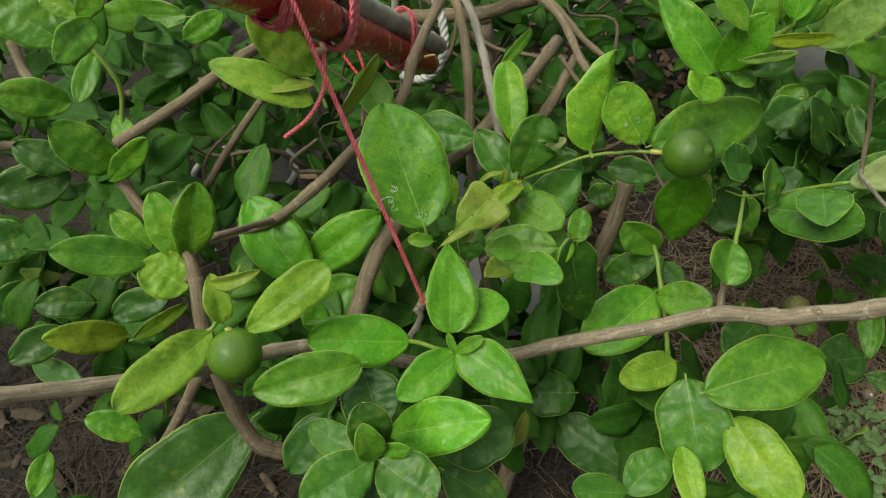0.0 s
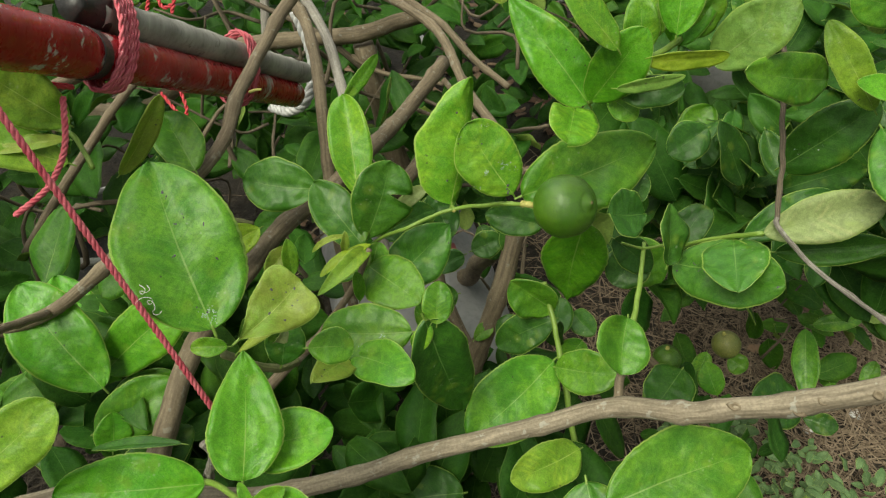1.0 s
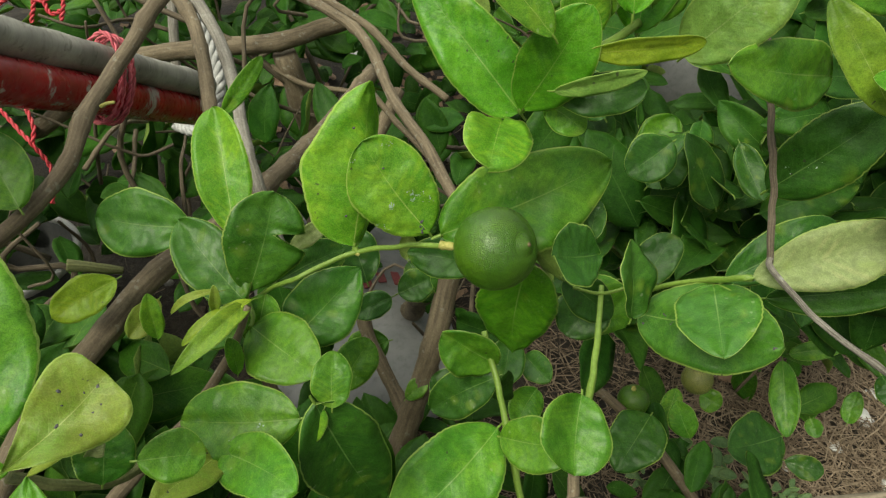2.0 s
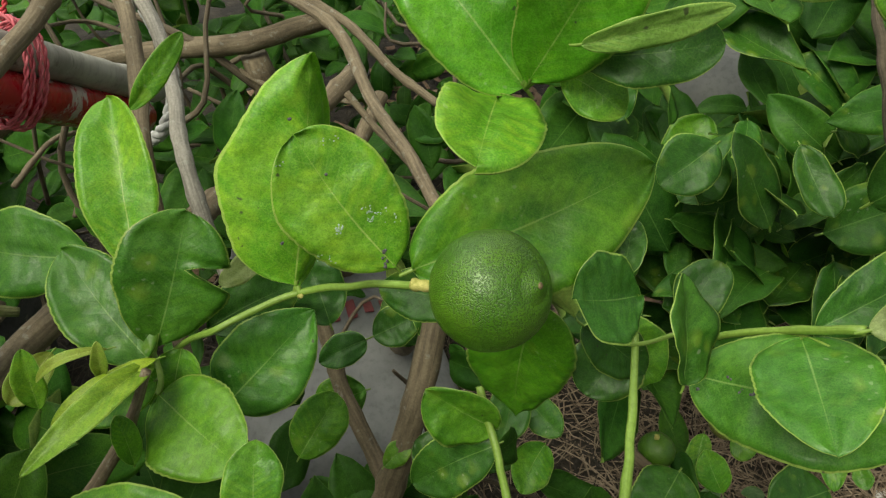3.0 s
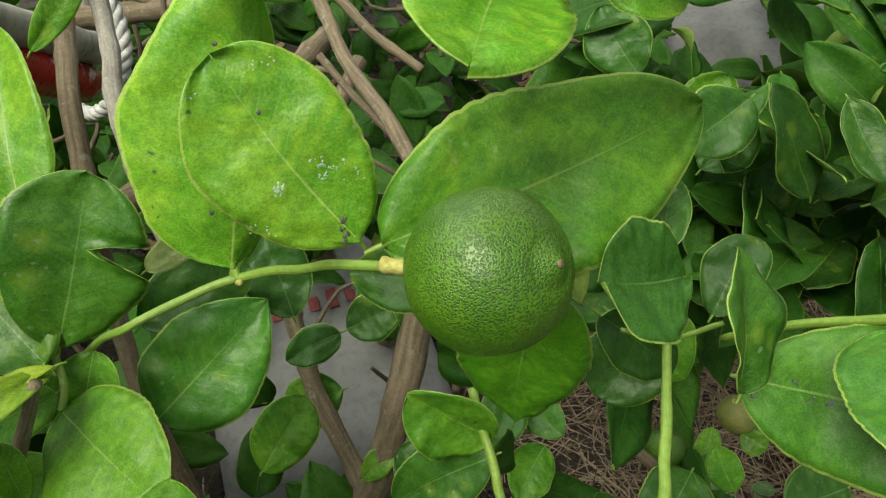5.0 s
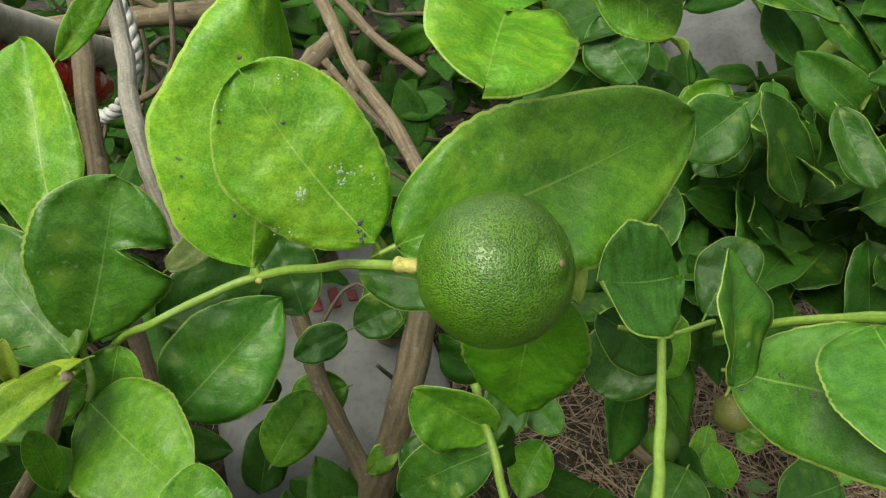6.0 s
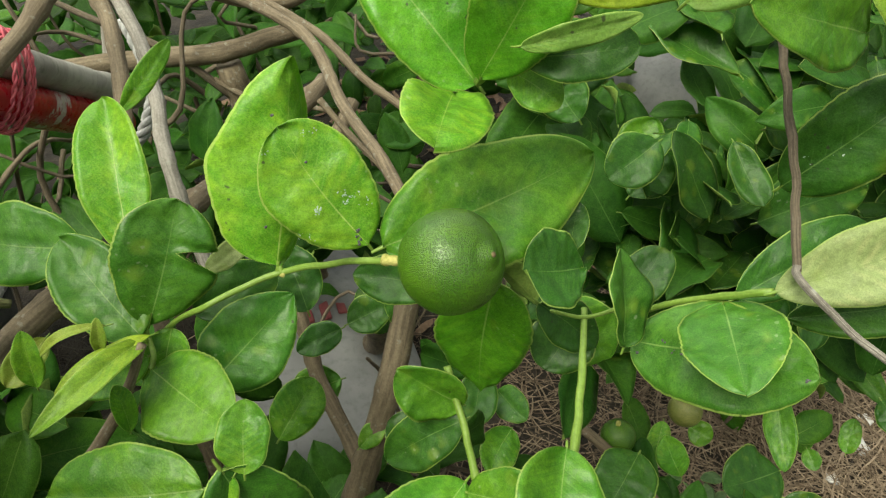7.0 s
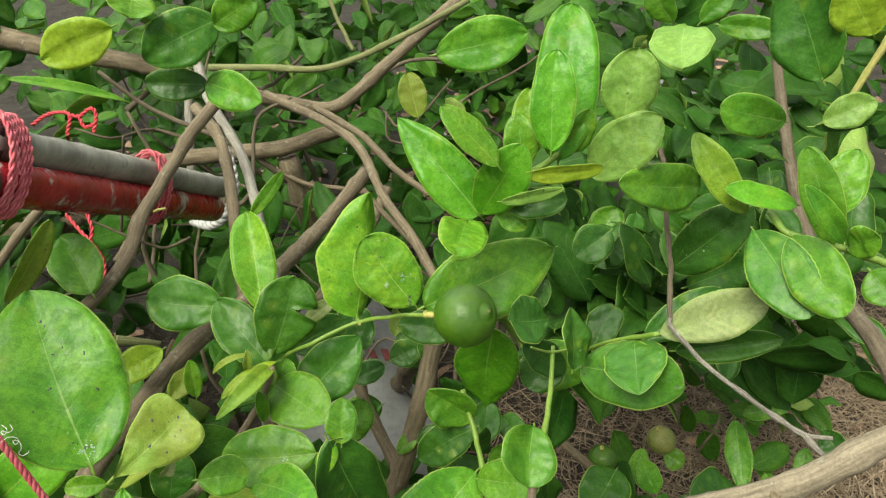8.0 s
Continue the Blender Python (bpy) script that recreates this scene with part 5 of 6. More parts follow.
leaf("m", (0.1799, 0.5408, 0.7106), (0.2306, 0.5413, 0.721), 0.0286, (-0.05, -0.95, 0.31), fold=10, curl=0.05)
leaf("yy", (-0.0166, 0.6301, 0.7065), (-0.0619, 0.6241, 0.689), 0.0300, (0.07, -0.99, 0.15), fold=8, curl=0.04)
leaf("g", (0.0493, 0.6243, 0.7105), (0.0055, 0.6058, 0.6927), 0.0346, (0.28, -0.92, 0.28), fold=8, curl=0.04)
leaf("m", (0.0483, 0.6226, 0.7079), (0.0767, 0.6177, 0.7239), 0.0233, (-0.20, -0.98, 0.05), fold=10)
leaf("yg", (0.0049, 0.619, 0.7301), (0.005, 0.5995, 0.7192), 0.0276, (0.41, -0.44, 0.80), fold=12, shape=1.2)
leaf("d", (0.0368, 0.6226, 0.6696), (-0.0028, 0.623, 0.6717), 0.0216, (0.01, -0.94, 0.34), fold=10)
leaf("m", (0.0365, 0.6234, 0.6708), (0.0743, 0.5968, 0.6655), 0.0258, (-0.44, -0.73, 0.53), fold=10)
leaf("yg", (-0.0695, 0.7704, 0.6059), (-0.1474, 0.7458, 0.6374), 0.0115, (0.45, -0.40, 0.80), fold=15)
leaf("y", (0.2032, 0.9311, 0.5112), (0.1938, 0.9529, 0.5597), 0.0338, (-0.08, -0.91, 0.40), fold=10)
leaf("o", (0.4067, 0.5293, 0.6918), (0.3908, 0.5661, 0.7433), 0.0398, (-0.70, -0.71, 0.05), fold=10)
leaf("yy", (0.4226, 0.5219, 0.7198), (0.4033, 0.5325, 0.7498), 0.0286, (-0.49, -0.87, -0.01), fold=10)
leaf("s", (0.3986, 0.5068, 0.6749), (0.4225, 0.5014, 0.6895), 0.0191, (-0.44, -0.78, 0.44), fold=12)
leaf("d", (0.3966, 0.5104, 0.6709), (0.4316, 0.5012, 0.6818), 0.0116, (-0.24, -0.97, -0.05), fold=10)
leaf("m", (0.4078, 0.6604, 0.6884), (0.4437, 0.6326, 0.6901), 0.0183, (-0.60, -0.76, 0.24), fold=10)
leaf("m", (0.3227, 0.5279, 0.7276), (0.3364, 0.5259, 0.7453), 0.0121, (-0.45, -0.86, 0.25), fold=10)
leaf("m", (0.3075, 0.5298, 0.7275), (0.2923, 0.5331, 0.7475), 0.0151, (-0.24, -0.97, -0.02), fold=10)
leaf("m", (0.3939, 0.4503, 0.6264), (0.3973, 0.4364, 0.6423), 0.0179, (-0.96, -0.28, -0.04), fold=12)
leaf("m", (0.3979, 0.4348, 0.6221), (0.4037, 0.4161, 0.6136), 0.0205, (-0.68, -0.47, 0.56), fold=12)
leaf("m", (0.0483, 0.6251, 0.5652), (0.0755, 0.6382, 0.5954), 0.0115, (0.21, -0.95, 0.22), fold=12)
leaf("m", (0.2146, 0.3714, 0.4211), (0.3101, 0.3967, 0.4348), 0.0594, (0.00, -0.49, 0.87), fold=8, curl=0.04)
leaf("g", (0.21, 0.3986, 0.4007), (0.2221, 0.3391, 0.3535), 0.0614, (-0.28, -0.63, 0.72), fold=8, curl=0.05)
leaf("ly", (0.2425, 0.3669, 0.3927), (0.2803, 0.3058, 0.3724), 0.0465, (-0.36, -0.49, 0.79), fold=8, curl=0.05)
leaf("ly", (0.2092, 0.3063, 0.3564), (0.2038, 0.353, 0.3694), 0.0247, (0.02, -0.26, 0.96), fold=15)
leaf("ly", (0.2212, 0.4492, 0.3572), (0.1639, 0.4225, 0.3624), 0.0346, (0.27, -0.42, 0.87), fold=8, wave=0.08)
leaf("d", (0.187, 0.3913, 0.2513), (0.1187, 0.4399, 0.2651), 0.0516, (-0.18, -0.49, 0.85), fold=8)
leaf("g", (0.1595, 0.324, 0.3423), (0.1971, 0.3525, 0.3549), 0.0340, (-0.06, -0.33, 0.94), fold=8)
leaf("g", (0.1604, 0.3241, 0.3423), (0.113, 0.32, 0.356), 0.0287, (0.28, -0.46, 0.84), fold=8)
leaf("m", (0.2266, 0.4397, 0.5193), (0.2175, 0.4085, 0.505), 0.0308, (-0.16, -0.36, 0.92), fold=6, fold2=55, curl=0.04, shape=1.15)
leaf("m", (0.2095, 0.5099, 0.3813), (0.2513, 0.4838, 0.4031), 0.0358, (-0.61, -0.42, 0.67), fold=12, curl=0.05)
leaf("m", (0.2096, 0.5181, 0.3798), (0.1358, 0.4604, 0.3584), 0.0564, (0.07, -0.43, 0.90), fold=8, curl=0.05)
leaf("d", (0.2126, 0.5473, 0.3971), (0.1668, 0.5504, 0.3617), 0.0331, (-0.48, -0.67, 0.56), fold=8)
leaf("m", (0.2119, 0.5532, 0.4035), (0.1751, 0.5601, 0.4319), 0.0367, (-0.04, -0.98, 0.19), fold=22, curl=0.06)
leaf("b", (-0.1424, 0.4953, 0.3862), (-0.1894, 0.5669, 0.4481), 0.0447, (0.37, -0.46, 0.81), fold=8, curl=0.05)
leaf("b", (-0.1343, 0.4705, 0.3891), (-0.0831, 0.4903, 0.4126), 0.0366, (0.00, -0.77, 0.64), fold=8)
leaf("b", (-0.1141, 0.4317, 0.4067), (-0.1113, 0.4472, 0.4312), 0.0241, (0.41, -0.79, 0.45), fold=10)
leaf("d", (-0.0512, 0.4115, 0.4462), (-0.1135, 0.4164, 0.4345), 0.0094, (-0.17, 0.13, 0.98), fold=20)
leaf("d", (-0.1967, 0.4649, 0.3806), (-0.159, 0.4304, 0.3739), 0.0167, (-0.26, -0.45, 0.85), fold=15)
leaf("d", (0.1307, 0.4372, 0.3179), (0.0777, 0.4324, 0.3167), 0.0464, (0.03, -0.55, 0.83), fold=8)
leaf("y", (0.0637, 0.3447, 0.3709), (0.0737, 0.3604, 0.4011), 0.0139, (0.27, -0.89, 0.37), fold=20)
leaf("d", (0.0059, 0.3148, 0.4163), (0.0615, 0.3305, 0.4286), 0.0447, (-0.04, -0.52, 0.85), fold=8)
leaf("d", (0.0101, 0.3041, 0.4048), (0.0575, 0.2882, 0.3847), 0.0357, (0.18, -0.52, 0.84), fold=8)
leaf("d", (-0.0772, 0.3288, 0.437), (-0.1058, 0.2966, 0.4054), 0.0332, (0.05, -0.72, 0.69), fold=8)
leaf("b", (-0.1207, 0.4636, 0.4362), (-0.1772, 0.5128, 0.4917), 0.0510, (0.20, -0.62, 0.76), fold=8)
leaf("b", (-0.1286, 0.4843, 0.4294), (-0.0576, 0.5109, 0.4809), 0.0415, (-0.06, -0.85, 0.52), fold=8)
leaf("m", (-0.1275, 0.4421, 0.4142), (-0.0697, 0.4664, 0.4354), 0.0408, (0.06, -0.73, 0.68), fold=8)
leaf("d", (-0.1161, 0.3955, 0.3936), (-0.0613, 0.4457, 0.4131), 0.0351, (0.24, -0.57, 0.79), fold=8)
leaf("m", (0.3602, 0.7249, 0.4488), (0.3907, 0.7414, 0.4828), 0.0345, (-0.28, -0.74, 0.61), fold=8)
leaf("m", (0.594, 0.7242, 0.1599), (0.5807, 0.6532, 0.1113), 0.0318, (-0.48, -0.43, 0.76), fold=10)
leaf("m", (0.6268, 0.7533, 0.1337), (0.6805, 0.7425, 0.1535), 0.0242, (-0.38, -0.59, 0.71), fold=10)
leaf("m", (0.4737, 0.6653, 0.1057), (0.4606, 0.695, 0.1379), 0.0325, (-0.32, -0.76, 0.57), fold=10)
leaf("m", (0.6944, 0.6912, 0.0682), (0.7109, 0.7164, 0.0964), 0.0230, (-0.53, -0.45, 0.72), fold=10)
leaf("m", (0.138, 0.6493, 0.3259), (0.1009, 0.6461, 0.3171), 0.0350, (-0.13, -0.64, 0.75), fold=8)
leaf("d", (0.1425, 0.638, 0.3904), (0.1116, 0.6314, 0.3783), 0.0220, (-0.11, -0.73, 0.68), fold=8)
leaf("d", (0.1574, 0.6475, 0.4188), (0.1734, 0.6256, 0.3956), 0.0245, (0.02, -0.72, 0.70), fold=8)
leaf("d", (0.1749, 0.627, 0.4283), (0.1915, 0.6206, 0.4078), 0.0205, (0.22, -0.86, 0.45), fold=8)
leaf("m", (0.1495, 0.5782, 0.3374), (0.1659, 0.5863, 0.3491), 0.0153, (-0.19, -0.66, 0.73), fold=8)
leaf("d", (0.2457, 0.5412, 0.4925), (0.279, 0.5368, 0.4613), 0.0255, (0.21, -0.91, 0.35), fold=8)
leaf("d", (0.2019, 0.5575, 0.3515), (0.1689, 0.5747, 0.3668), 0.0318, (0.07, -0.58, 0.81), fold=8)
leaf("d", (0.3405, 0.6371, 0.5248), (0.3084, 0.6259, 0.5073), 0.0332, (-0.14, -0.70, 0.70), fold=8)
leaf("d", (0.3444, 0.6656, 0.4661), (0.374, 0.6821, 0.4895), 0.0337, (-0.23, -0.63, 0.74), fold=8)
leaf("d", (0.3154, 0.5749, 0.4491), (0.3383, 0.5956, 0.4764), 0.0281, (-0.39, -0.54, 0.74), fold=8)
leaf("m", (0.4041, 0.6975, 0.4192), (0.4403, 0.6675, 0.3895), 0.0393, (-0.36, -0.84, 0.41), fold=8)
leaf("d", (0.3147, 0.7032, 0.5055), (0.2961, 0.7294, 0.5333), 0.0337, (-0.41, -0.78, 0.47), fold=8)
leaf("yy", (-0.0187, 0.5655, 0.4922), (-0.0524, 0.5457, 0.4824), 0.0242, (0.25, -0.74, 0.62), fold=14, wave=0.1)
leaf("y", (-0.0016, 0.5703, 0.469), (-0.0168, 0.5486, 0.4586), 0.0174, (0.34, -0.59, 0.73), fold=18, wave=0.12)
leaf("yg", (0.0074, 0.5332, 0.4734), (0.006, 0.5436, 0.4999), 0.0126, (0.31, -0.88, 0.36), fold=20, wave=0.1)
leaf("d", (-0.4095, 0.4946, 0.3158), (-0.4588, 0.4565, 0.3085), 0.0374, (0.40, -0.64, 0.66), fold=10)
leaf("m", (-0.327, 0.4208, 0.2326), (-0.377, 0.4198, 0.2642), 0.0302, (0.48, -0.44, 0.75), fold=10)
leaf("d", (-0.5108, 0.5803, 0.2968), (-0.539, 0.5283, 0.2735), 0.0403, (0.56, -0.57, 0.60), fold=10)
leaf("d", (-0.4585, 0.4808, 0.276), (-0.3894, 0.4513, 0.269), 0.0273, (-0.03, -0.30, 0.95), fold=10)
leaf("m", (-0.4401, 0.4121, 0.2029), (-0.4414, 0.3679, 0.1858), 0.0261, (0.53, -0.32, 0.78), fold=10)
leaf("d", (-0.2851, 0.6095, 0.4267), (-0.3361, 0.5813, 0.401), 0.0429, (0.22, -0.84, 0.49), fold=10)
leaf("d", (-0.5021, 0.6184, 0.3361), (-0.548, 0.592, 0.3408), 0.0538, (0.45, -0.67, 0.59), fold=8)
leaf("d", (-0.2729, 0.489, 0.3868), (-0.3283, 0.4704, 0.3715), 0.0337, (0.09, -0.77, 0.63), fold=8)
leaf("d", (0.5739, 0.6535, 0.1144), (0.5025, 0.6384, 0.1217), 0.0672, (0.18, -0.43, 0.88), fold=10)
leaf("m", (0.4784, 0.7282, 0.1148), (0.4615, 0.6946, 0.0909), 0.0259, (-0.32, -0.43, 0.84), fold=12)
leaf("d", (0.5647, 0.6249, 0.1117), (0.6009, 0.6079, 0.1108), 0.0264, (-0.25, -0.57, 0.78), fold=12)
leaf("m", (0.5113, 0.7271, 0.1012), (0.5314, 0.7097, 0.0986), 0.0291, (-0.38, -0.56, 0.74), fold=12)
leaf("g", (0.2519, 0.674, 0.2889), (0.2371, 0.6276, 0.2763), 0.0348, (-0.03, -0.25, 0.97), fold=10)
leaf("m", (0.2724, 0.635, 0.2603), (0.2462, 0.5979, 0.2571), 0.0319, (0.12, -0.17, 0.98), fold=8)
leaf("g", (0.2688, 0.6758, 0.2622), (0.2845, 0.6377, 0.266), 0.0288, (-0.48, -0.11, 0.87), fold=12)
leaf("d", (0.3962, 0.637, 0.2013), (0.3505, 0.5926, 0.178), 0.0544, (-0.14, -0.34, 0.93), fold=10)
leaf("m", (0.6388, 0.6911, 0.0866), (0.6401, 0.6693, 0.0774), 0.0201, (-0.52, -0.36, 0.77), fold=12)
leaf("d", (0.6927, 0.6901, 0.165), (0.703, 0.65, 0.1512), 0.0336, (-0.61, -0.39, 0.69), fold=12)
CURLS = [
    [(-0.0365, 0.4065, 0.5805), (-0.034, 0.4069, 0.5827), (-0.031, 0.4067, 0.5842), (-0.0271, 0.4048, 0.5854), (-0.027, 0.4052, 0.5828), (-0.0296, 0.4057, 0.5802), (-0.0304, 0.407, 0.5815), (-0.0277, 0.4062, 0.5808), (-0.0269, 0.4042, 0.5788), (-0.0285, 0.4037, 0.5766), (-0.0277, 0.4035, 0.5749), (-0.0254, 0.4038, 0.5754), (-0.0244, 0.4047, 0.5764)],
    [(-0.0263, 0.3993, 0.6002), (-0.0234, 0.3971, 0.5994), (-0.0251, 0.3967, 0.5966), (-0.0268, 0.3984, 0.597), (-0.0241, 0.3978, 0.5966), (-0.0221, 0.3983, 0.5978), (-0.0235, 0.4003, 0.5987)],
]
REDS = [
    [(-0.3083, 1.0834, 0.4596), (-0.2939, 1.0876, 0.4686), (-0.2784, 1.0891, 0.4738), (-0.258, 1.0853, 0.472), (-0.2611, 1.0719, 0.4517), (-0.2601, 1.0602, 0.4345)],
    [(-0.2595, 1.0855, 0.472), (-0.2445, 1.0823, 0.4702), (-0.2271, 1.0862, 0.4792), (-0.2216, 1.0799, 0.471), (-0.2262, 1.0671, 0.4513)],
    [(-0.2445, 1.0823, 0.4702), (-0.2378, 1.0733, 0.4582), (-0.2239, 1.0737, 0.4615)],
]

# ---- fruit ----
lime((0.1922, 0.491, 0.5651), 0.0194, (0.1641, 0.5095, 0.5535), RIND, bush, "round green lime with pitted rind", 1, (0.59, -0.574, 0.568), 1.56)
lime((-0.1281, 0.3210, 0.5165), 0.0178, (-0.1330, 0.3330, 0.5330), RIND_LIGHT, bush, "small green lime between yellow-green leaves", 2, None, 1.06)
lime((0.5089, 0.7399, 0.1146), 0.0190, (0.50, 0.745, 0.14), RIND_DULL, bush, "dull yellowish lime low in the shade", 3)
lime((0.4030, 0.6872, 0.1568), 0.0175, (0.40, 0.69, 0.18), RIND, bush, "green lime low in the shade", 4)


def knot(at, away, r, turn):
    """A healed leaf scar on a branch: a worn ring round a sunken middle."""
    bm = bmesh.new()
    rings = []
    for i in range(14):
        a = 6.28318 * i / 14
        out = Vector((math.cos(a) * (1.0 + 0.25 * math.sin(2 * a + turn)), math.sin(a) * 0.75, 0)) * r
        rings.append([bm.verts.new(out * f + Vector((0, 0, h * r))) for f, h in ((1.5, -0.7), (1.2, 0.15), (0.9, 0.3), (0.6, 0.0), (0.05, -0.25))])
    for a, b in zip(rings, rings[1:] + rings[:1]):
        for k in range(4):
            bm.faces.new((a[k], b[k], b[k + 1], a[k + 1]))
    ob = part("knot", bm, BARK_DIM, bush, "leaf scar on a branch")
    ob.matrix_local = Matrix.Translation(at) @ Vector(away).to_track_quat("Z", "Y").to_matrix().to_4x4()


knot((0.2729, 0.3816, 0.5096), (-0.168, -0.206, 0.315), 0.0026, 0.4)
knot((0.2984, 0.3690, 0.5215), (-0.194, -0.230, 0.260), 0.0024, 1.9)
knot((0.3063, 0.3677, 0.5322), (-0.202, -0.194, 0.291), 0.0018, 3.0)
knot((0.3235, 0.3590, 0.5490), (-0.220, -0.200, 0.262), 0.0022, 4.4)

# ---- poles and bindings ----
RED_A, RED_B = Vector((-0.0927, 0.5501, 0.6440)), Vector((-0.0422, 0.8434, 0.4523))
GREY_A, GREY_B = Vector((-0.0956, 0.5874, 0.6521)), Vector((-0.0289, 0.8676, 0.4645))
red_pole = thing("red_pole", "round pole in chipped dark red paint, tied to a grey pole", "pole")
RED_WAY = (RED_B - RED_A).normalized()


def pole_part(name, a, b, r, material, label=""):
    bm = bmesh.new()
    tube(bm, [a.lerp(b, k / 40) for k in range(41)], r, 28, 0.05, 3)
    return part(name, bm, material, red_pole, label)


pole_part("rod", RED_A, RED_B + RED_WAY * 0.02, 0.0145, RED_PAINT)
pole_part("sleeve", RED_A - RED_WAY * 0.45, RED_A + RED_WAY * 0.006, lambda q: 0.0160 - 0.0010 * max(0.0, q - 0.99) * 100, RED_PAINT, "thicker red sleeve with scratched paint")
pole_part("band", RED_A + RED_WAY * 0.003, RED_A + RED_WAY * 0.013, lambda q: 0.0160 - 0.0012 * q, BLACK_TAPE, "black scuffed band")
grey_pole = thing("grey_pole", "weathered grey wooden pole lying on a red pole", "pole")
GREY_WAY = (GREY_B - GREY_A).normalized()
bm = bmesh.new()
tube(bm, [GREY_A.lerp(GREY_B + GREY_WAY * 0.01, k / 60) for k in range(61)], 0.0118, 24, 0.1, 3)
part("rod", bm, GREY_WOOD, grey_pole)
bm = bmesh.new()
tube(bm, [GREY_A + GREY_WAY * (0.006 - 0.026 * k / 10) for k in range(11)], lambda q: 0.0126 - 0.004 * q * q, 20, 0.35, 8)
part("charred_end", bm, BLACK_TAPE, grey_pole, "black gnarled end of the pole")


def wraps(name, s, turns, r, material, label, grow=0.004, wide=0.010, seed=0, lean=0.0):
    """String wound round both poles, s along them."""
    rgw = random.Random(seed)
    a, b = RED_A.lerp(RED_B, s), GREY_A.lerp(GREY_B, s)
    d = (RED_B - RED_A).normalized()
    out = (b - a)
    gap = out.length
    out = (out - d * out.dot(d)).normalized()
    side = d.cross(out)
    pts = []
    n = 18
    for k in range(int(turns * n) + 1):
        q = 6.28318 * k / n
        c = (a + b) / 2
        h = gap / 2 + 0.0145 + grow
        w = 0.0145 + grow
        f = (k / (turns * n) - 0.5) * wide * 2
        jitter = 0.0014 * noise.noise(Vector((k * 0.11, seed, 0)))
        pts.append(c + out * math.cos(q) * (h + jitter) + side * math.sin(q) * (w + jitter) + d * (f + lean * math.cos(q) + 0.0022 * noise.noise(Vector((k * 0.13, 5, seed)))))
    return tagged(twine(name, pts, r, material, strands=2, pitch=0.016), label, "string")


wraps("string_binding", 0.06, 6, 0.0017, PINK, "pink twisted string wound round two poles", 0.002, 0.0105, 1, 0.014)
wraps("string_binding", 0.60, 4, 0.0016, PINK, "pink twisted string wound round two poles", 0.002, 0.012, 2)
wraps("string_binding", -0.33, 4, 0.0018, PINK, "pink twisted string wound round two poles", 0.002, 0.010, 3)


def string(points, r, material, label, strands=3, pitch=0.011, name="string"):
    return tagged(twine(name, points, r, material, strands=strands, pitch=pitch), label, "string")


string([(-0.098, 0.462, 0.712), (-0.0868, 0.4414, 0.7175), (-0.0711, 0.4309, 0.6738), (-0.0410, 0.4110, 0.5900), (-0.0137, 0.3929, 0.5140), (-0.0071, 0.3885, 0.4956)],
       0.0017, PINK, "taut pink twisted string tied down to a branch")
string([(-0.0846, 0.5028, 0.641), (-0.0843, 0.4834, 0.6207), (-0.0961, 0.4728, 0.6032), (-0.1132, 0.462, 0.5932)], 0.0017, PINK, "loose end of pink string hanging from a pole")
string([(-0.1337, 0.5225, 0.6389), (-0.1114, 0.5266, 0.6368), (-0.097, 0.5381, 0.6277)], 0.0018, RED_TWINE, "red string hanging along a pole")
string([(-0.1123, 0.689, 0.5403), (-0.1009, 0.679, 0.5296), (-0.0926, 0.6722, 0.5225), (-0.086, 0.6692, 0.5046), (-0.0858, 0.6528, 0.4867)], 0.0016, RED_TWINE, "knotted red string hanging from a pole", 2)
string([(-0.1045, 0.7032, 0.556), (-0.0913, 0.6802, 0.5313), (-0.0926, 0.6722, 0.5225)], 0.0016, RED_TWINE, "knotted red string hanging from a pole", 2)
string([(-0.0373, 0.9378, 0.5039), (-0.0239, 0.922, 0.4708), (-0.0205, 0.9046, 0.4436), (-0.0312, 0.8872, 0.4163), (-0.0561, 0.8994, 0.3959), (-0.0843, 0.9334, 0.3831)],
       0.0062, WHITE_ROPE, "thick white rope looped round the pole ends", 3, 0.03, "rope")

for pts in REDS:
    string(pts, 0.0028, RED_TWINE, "red string slung loosely over twigs behind the poles", 2, 0.014)
for pts in CURLS:
    string(pts, 0.00015, WHITE_FIBRE, "frayed white fibre curling off a pink string", 2, 0.004, "string_fibre")

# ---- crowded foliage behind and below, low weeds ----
# the clumps' tones carry the bush's inner shade, d the deeper one
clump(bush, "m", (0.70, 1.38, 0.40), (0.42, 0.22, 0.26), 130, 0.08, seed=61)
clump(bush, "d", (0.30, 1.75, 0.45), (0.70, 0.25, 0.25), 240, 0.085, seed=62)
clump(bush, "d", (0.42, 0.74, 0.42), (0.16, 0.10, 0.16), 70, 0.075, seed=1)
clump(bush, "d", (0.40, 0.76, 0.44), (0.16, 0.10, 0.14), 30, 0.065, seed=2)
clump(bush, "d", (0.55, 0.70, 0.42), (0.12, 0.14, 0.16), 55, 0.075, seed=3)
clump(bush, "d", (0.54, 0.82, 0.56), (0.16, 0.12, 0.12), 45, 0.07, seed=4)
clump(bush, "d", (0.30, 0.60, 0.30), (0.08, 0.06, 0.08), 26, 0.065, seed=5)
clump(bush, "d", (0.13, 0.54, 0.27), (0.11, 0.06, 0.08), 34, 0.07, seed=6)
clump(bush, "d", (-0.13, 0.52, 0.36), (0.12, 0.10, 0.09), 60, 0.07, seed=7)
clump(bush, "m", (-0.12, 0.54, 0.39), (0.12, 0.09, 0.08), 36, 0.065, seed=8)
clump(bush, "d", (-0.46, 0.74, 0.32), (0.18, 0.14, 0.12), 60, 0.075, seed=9)
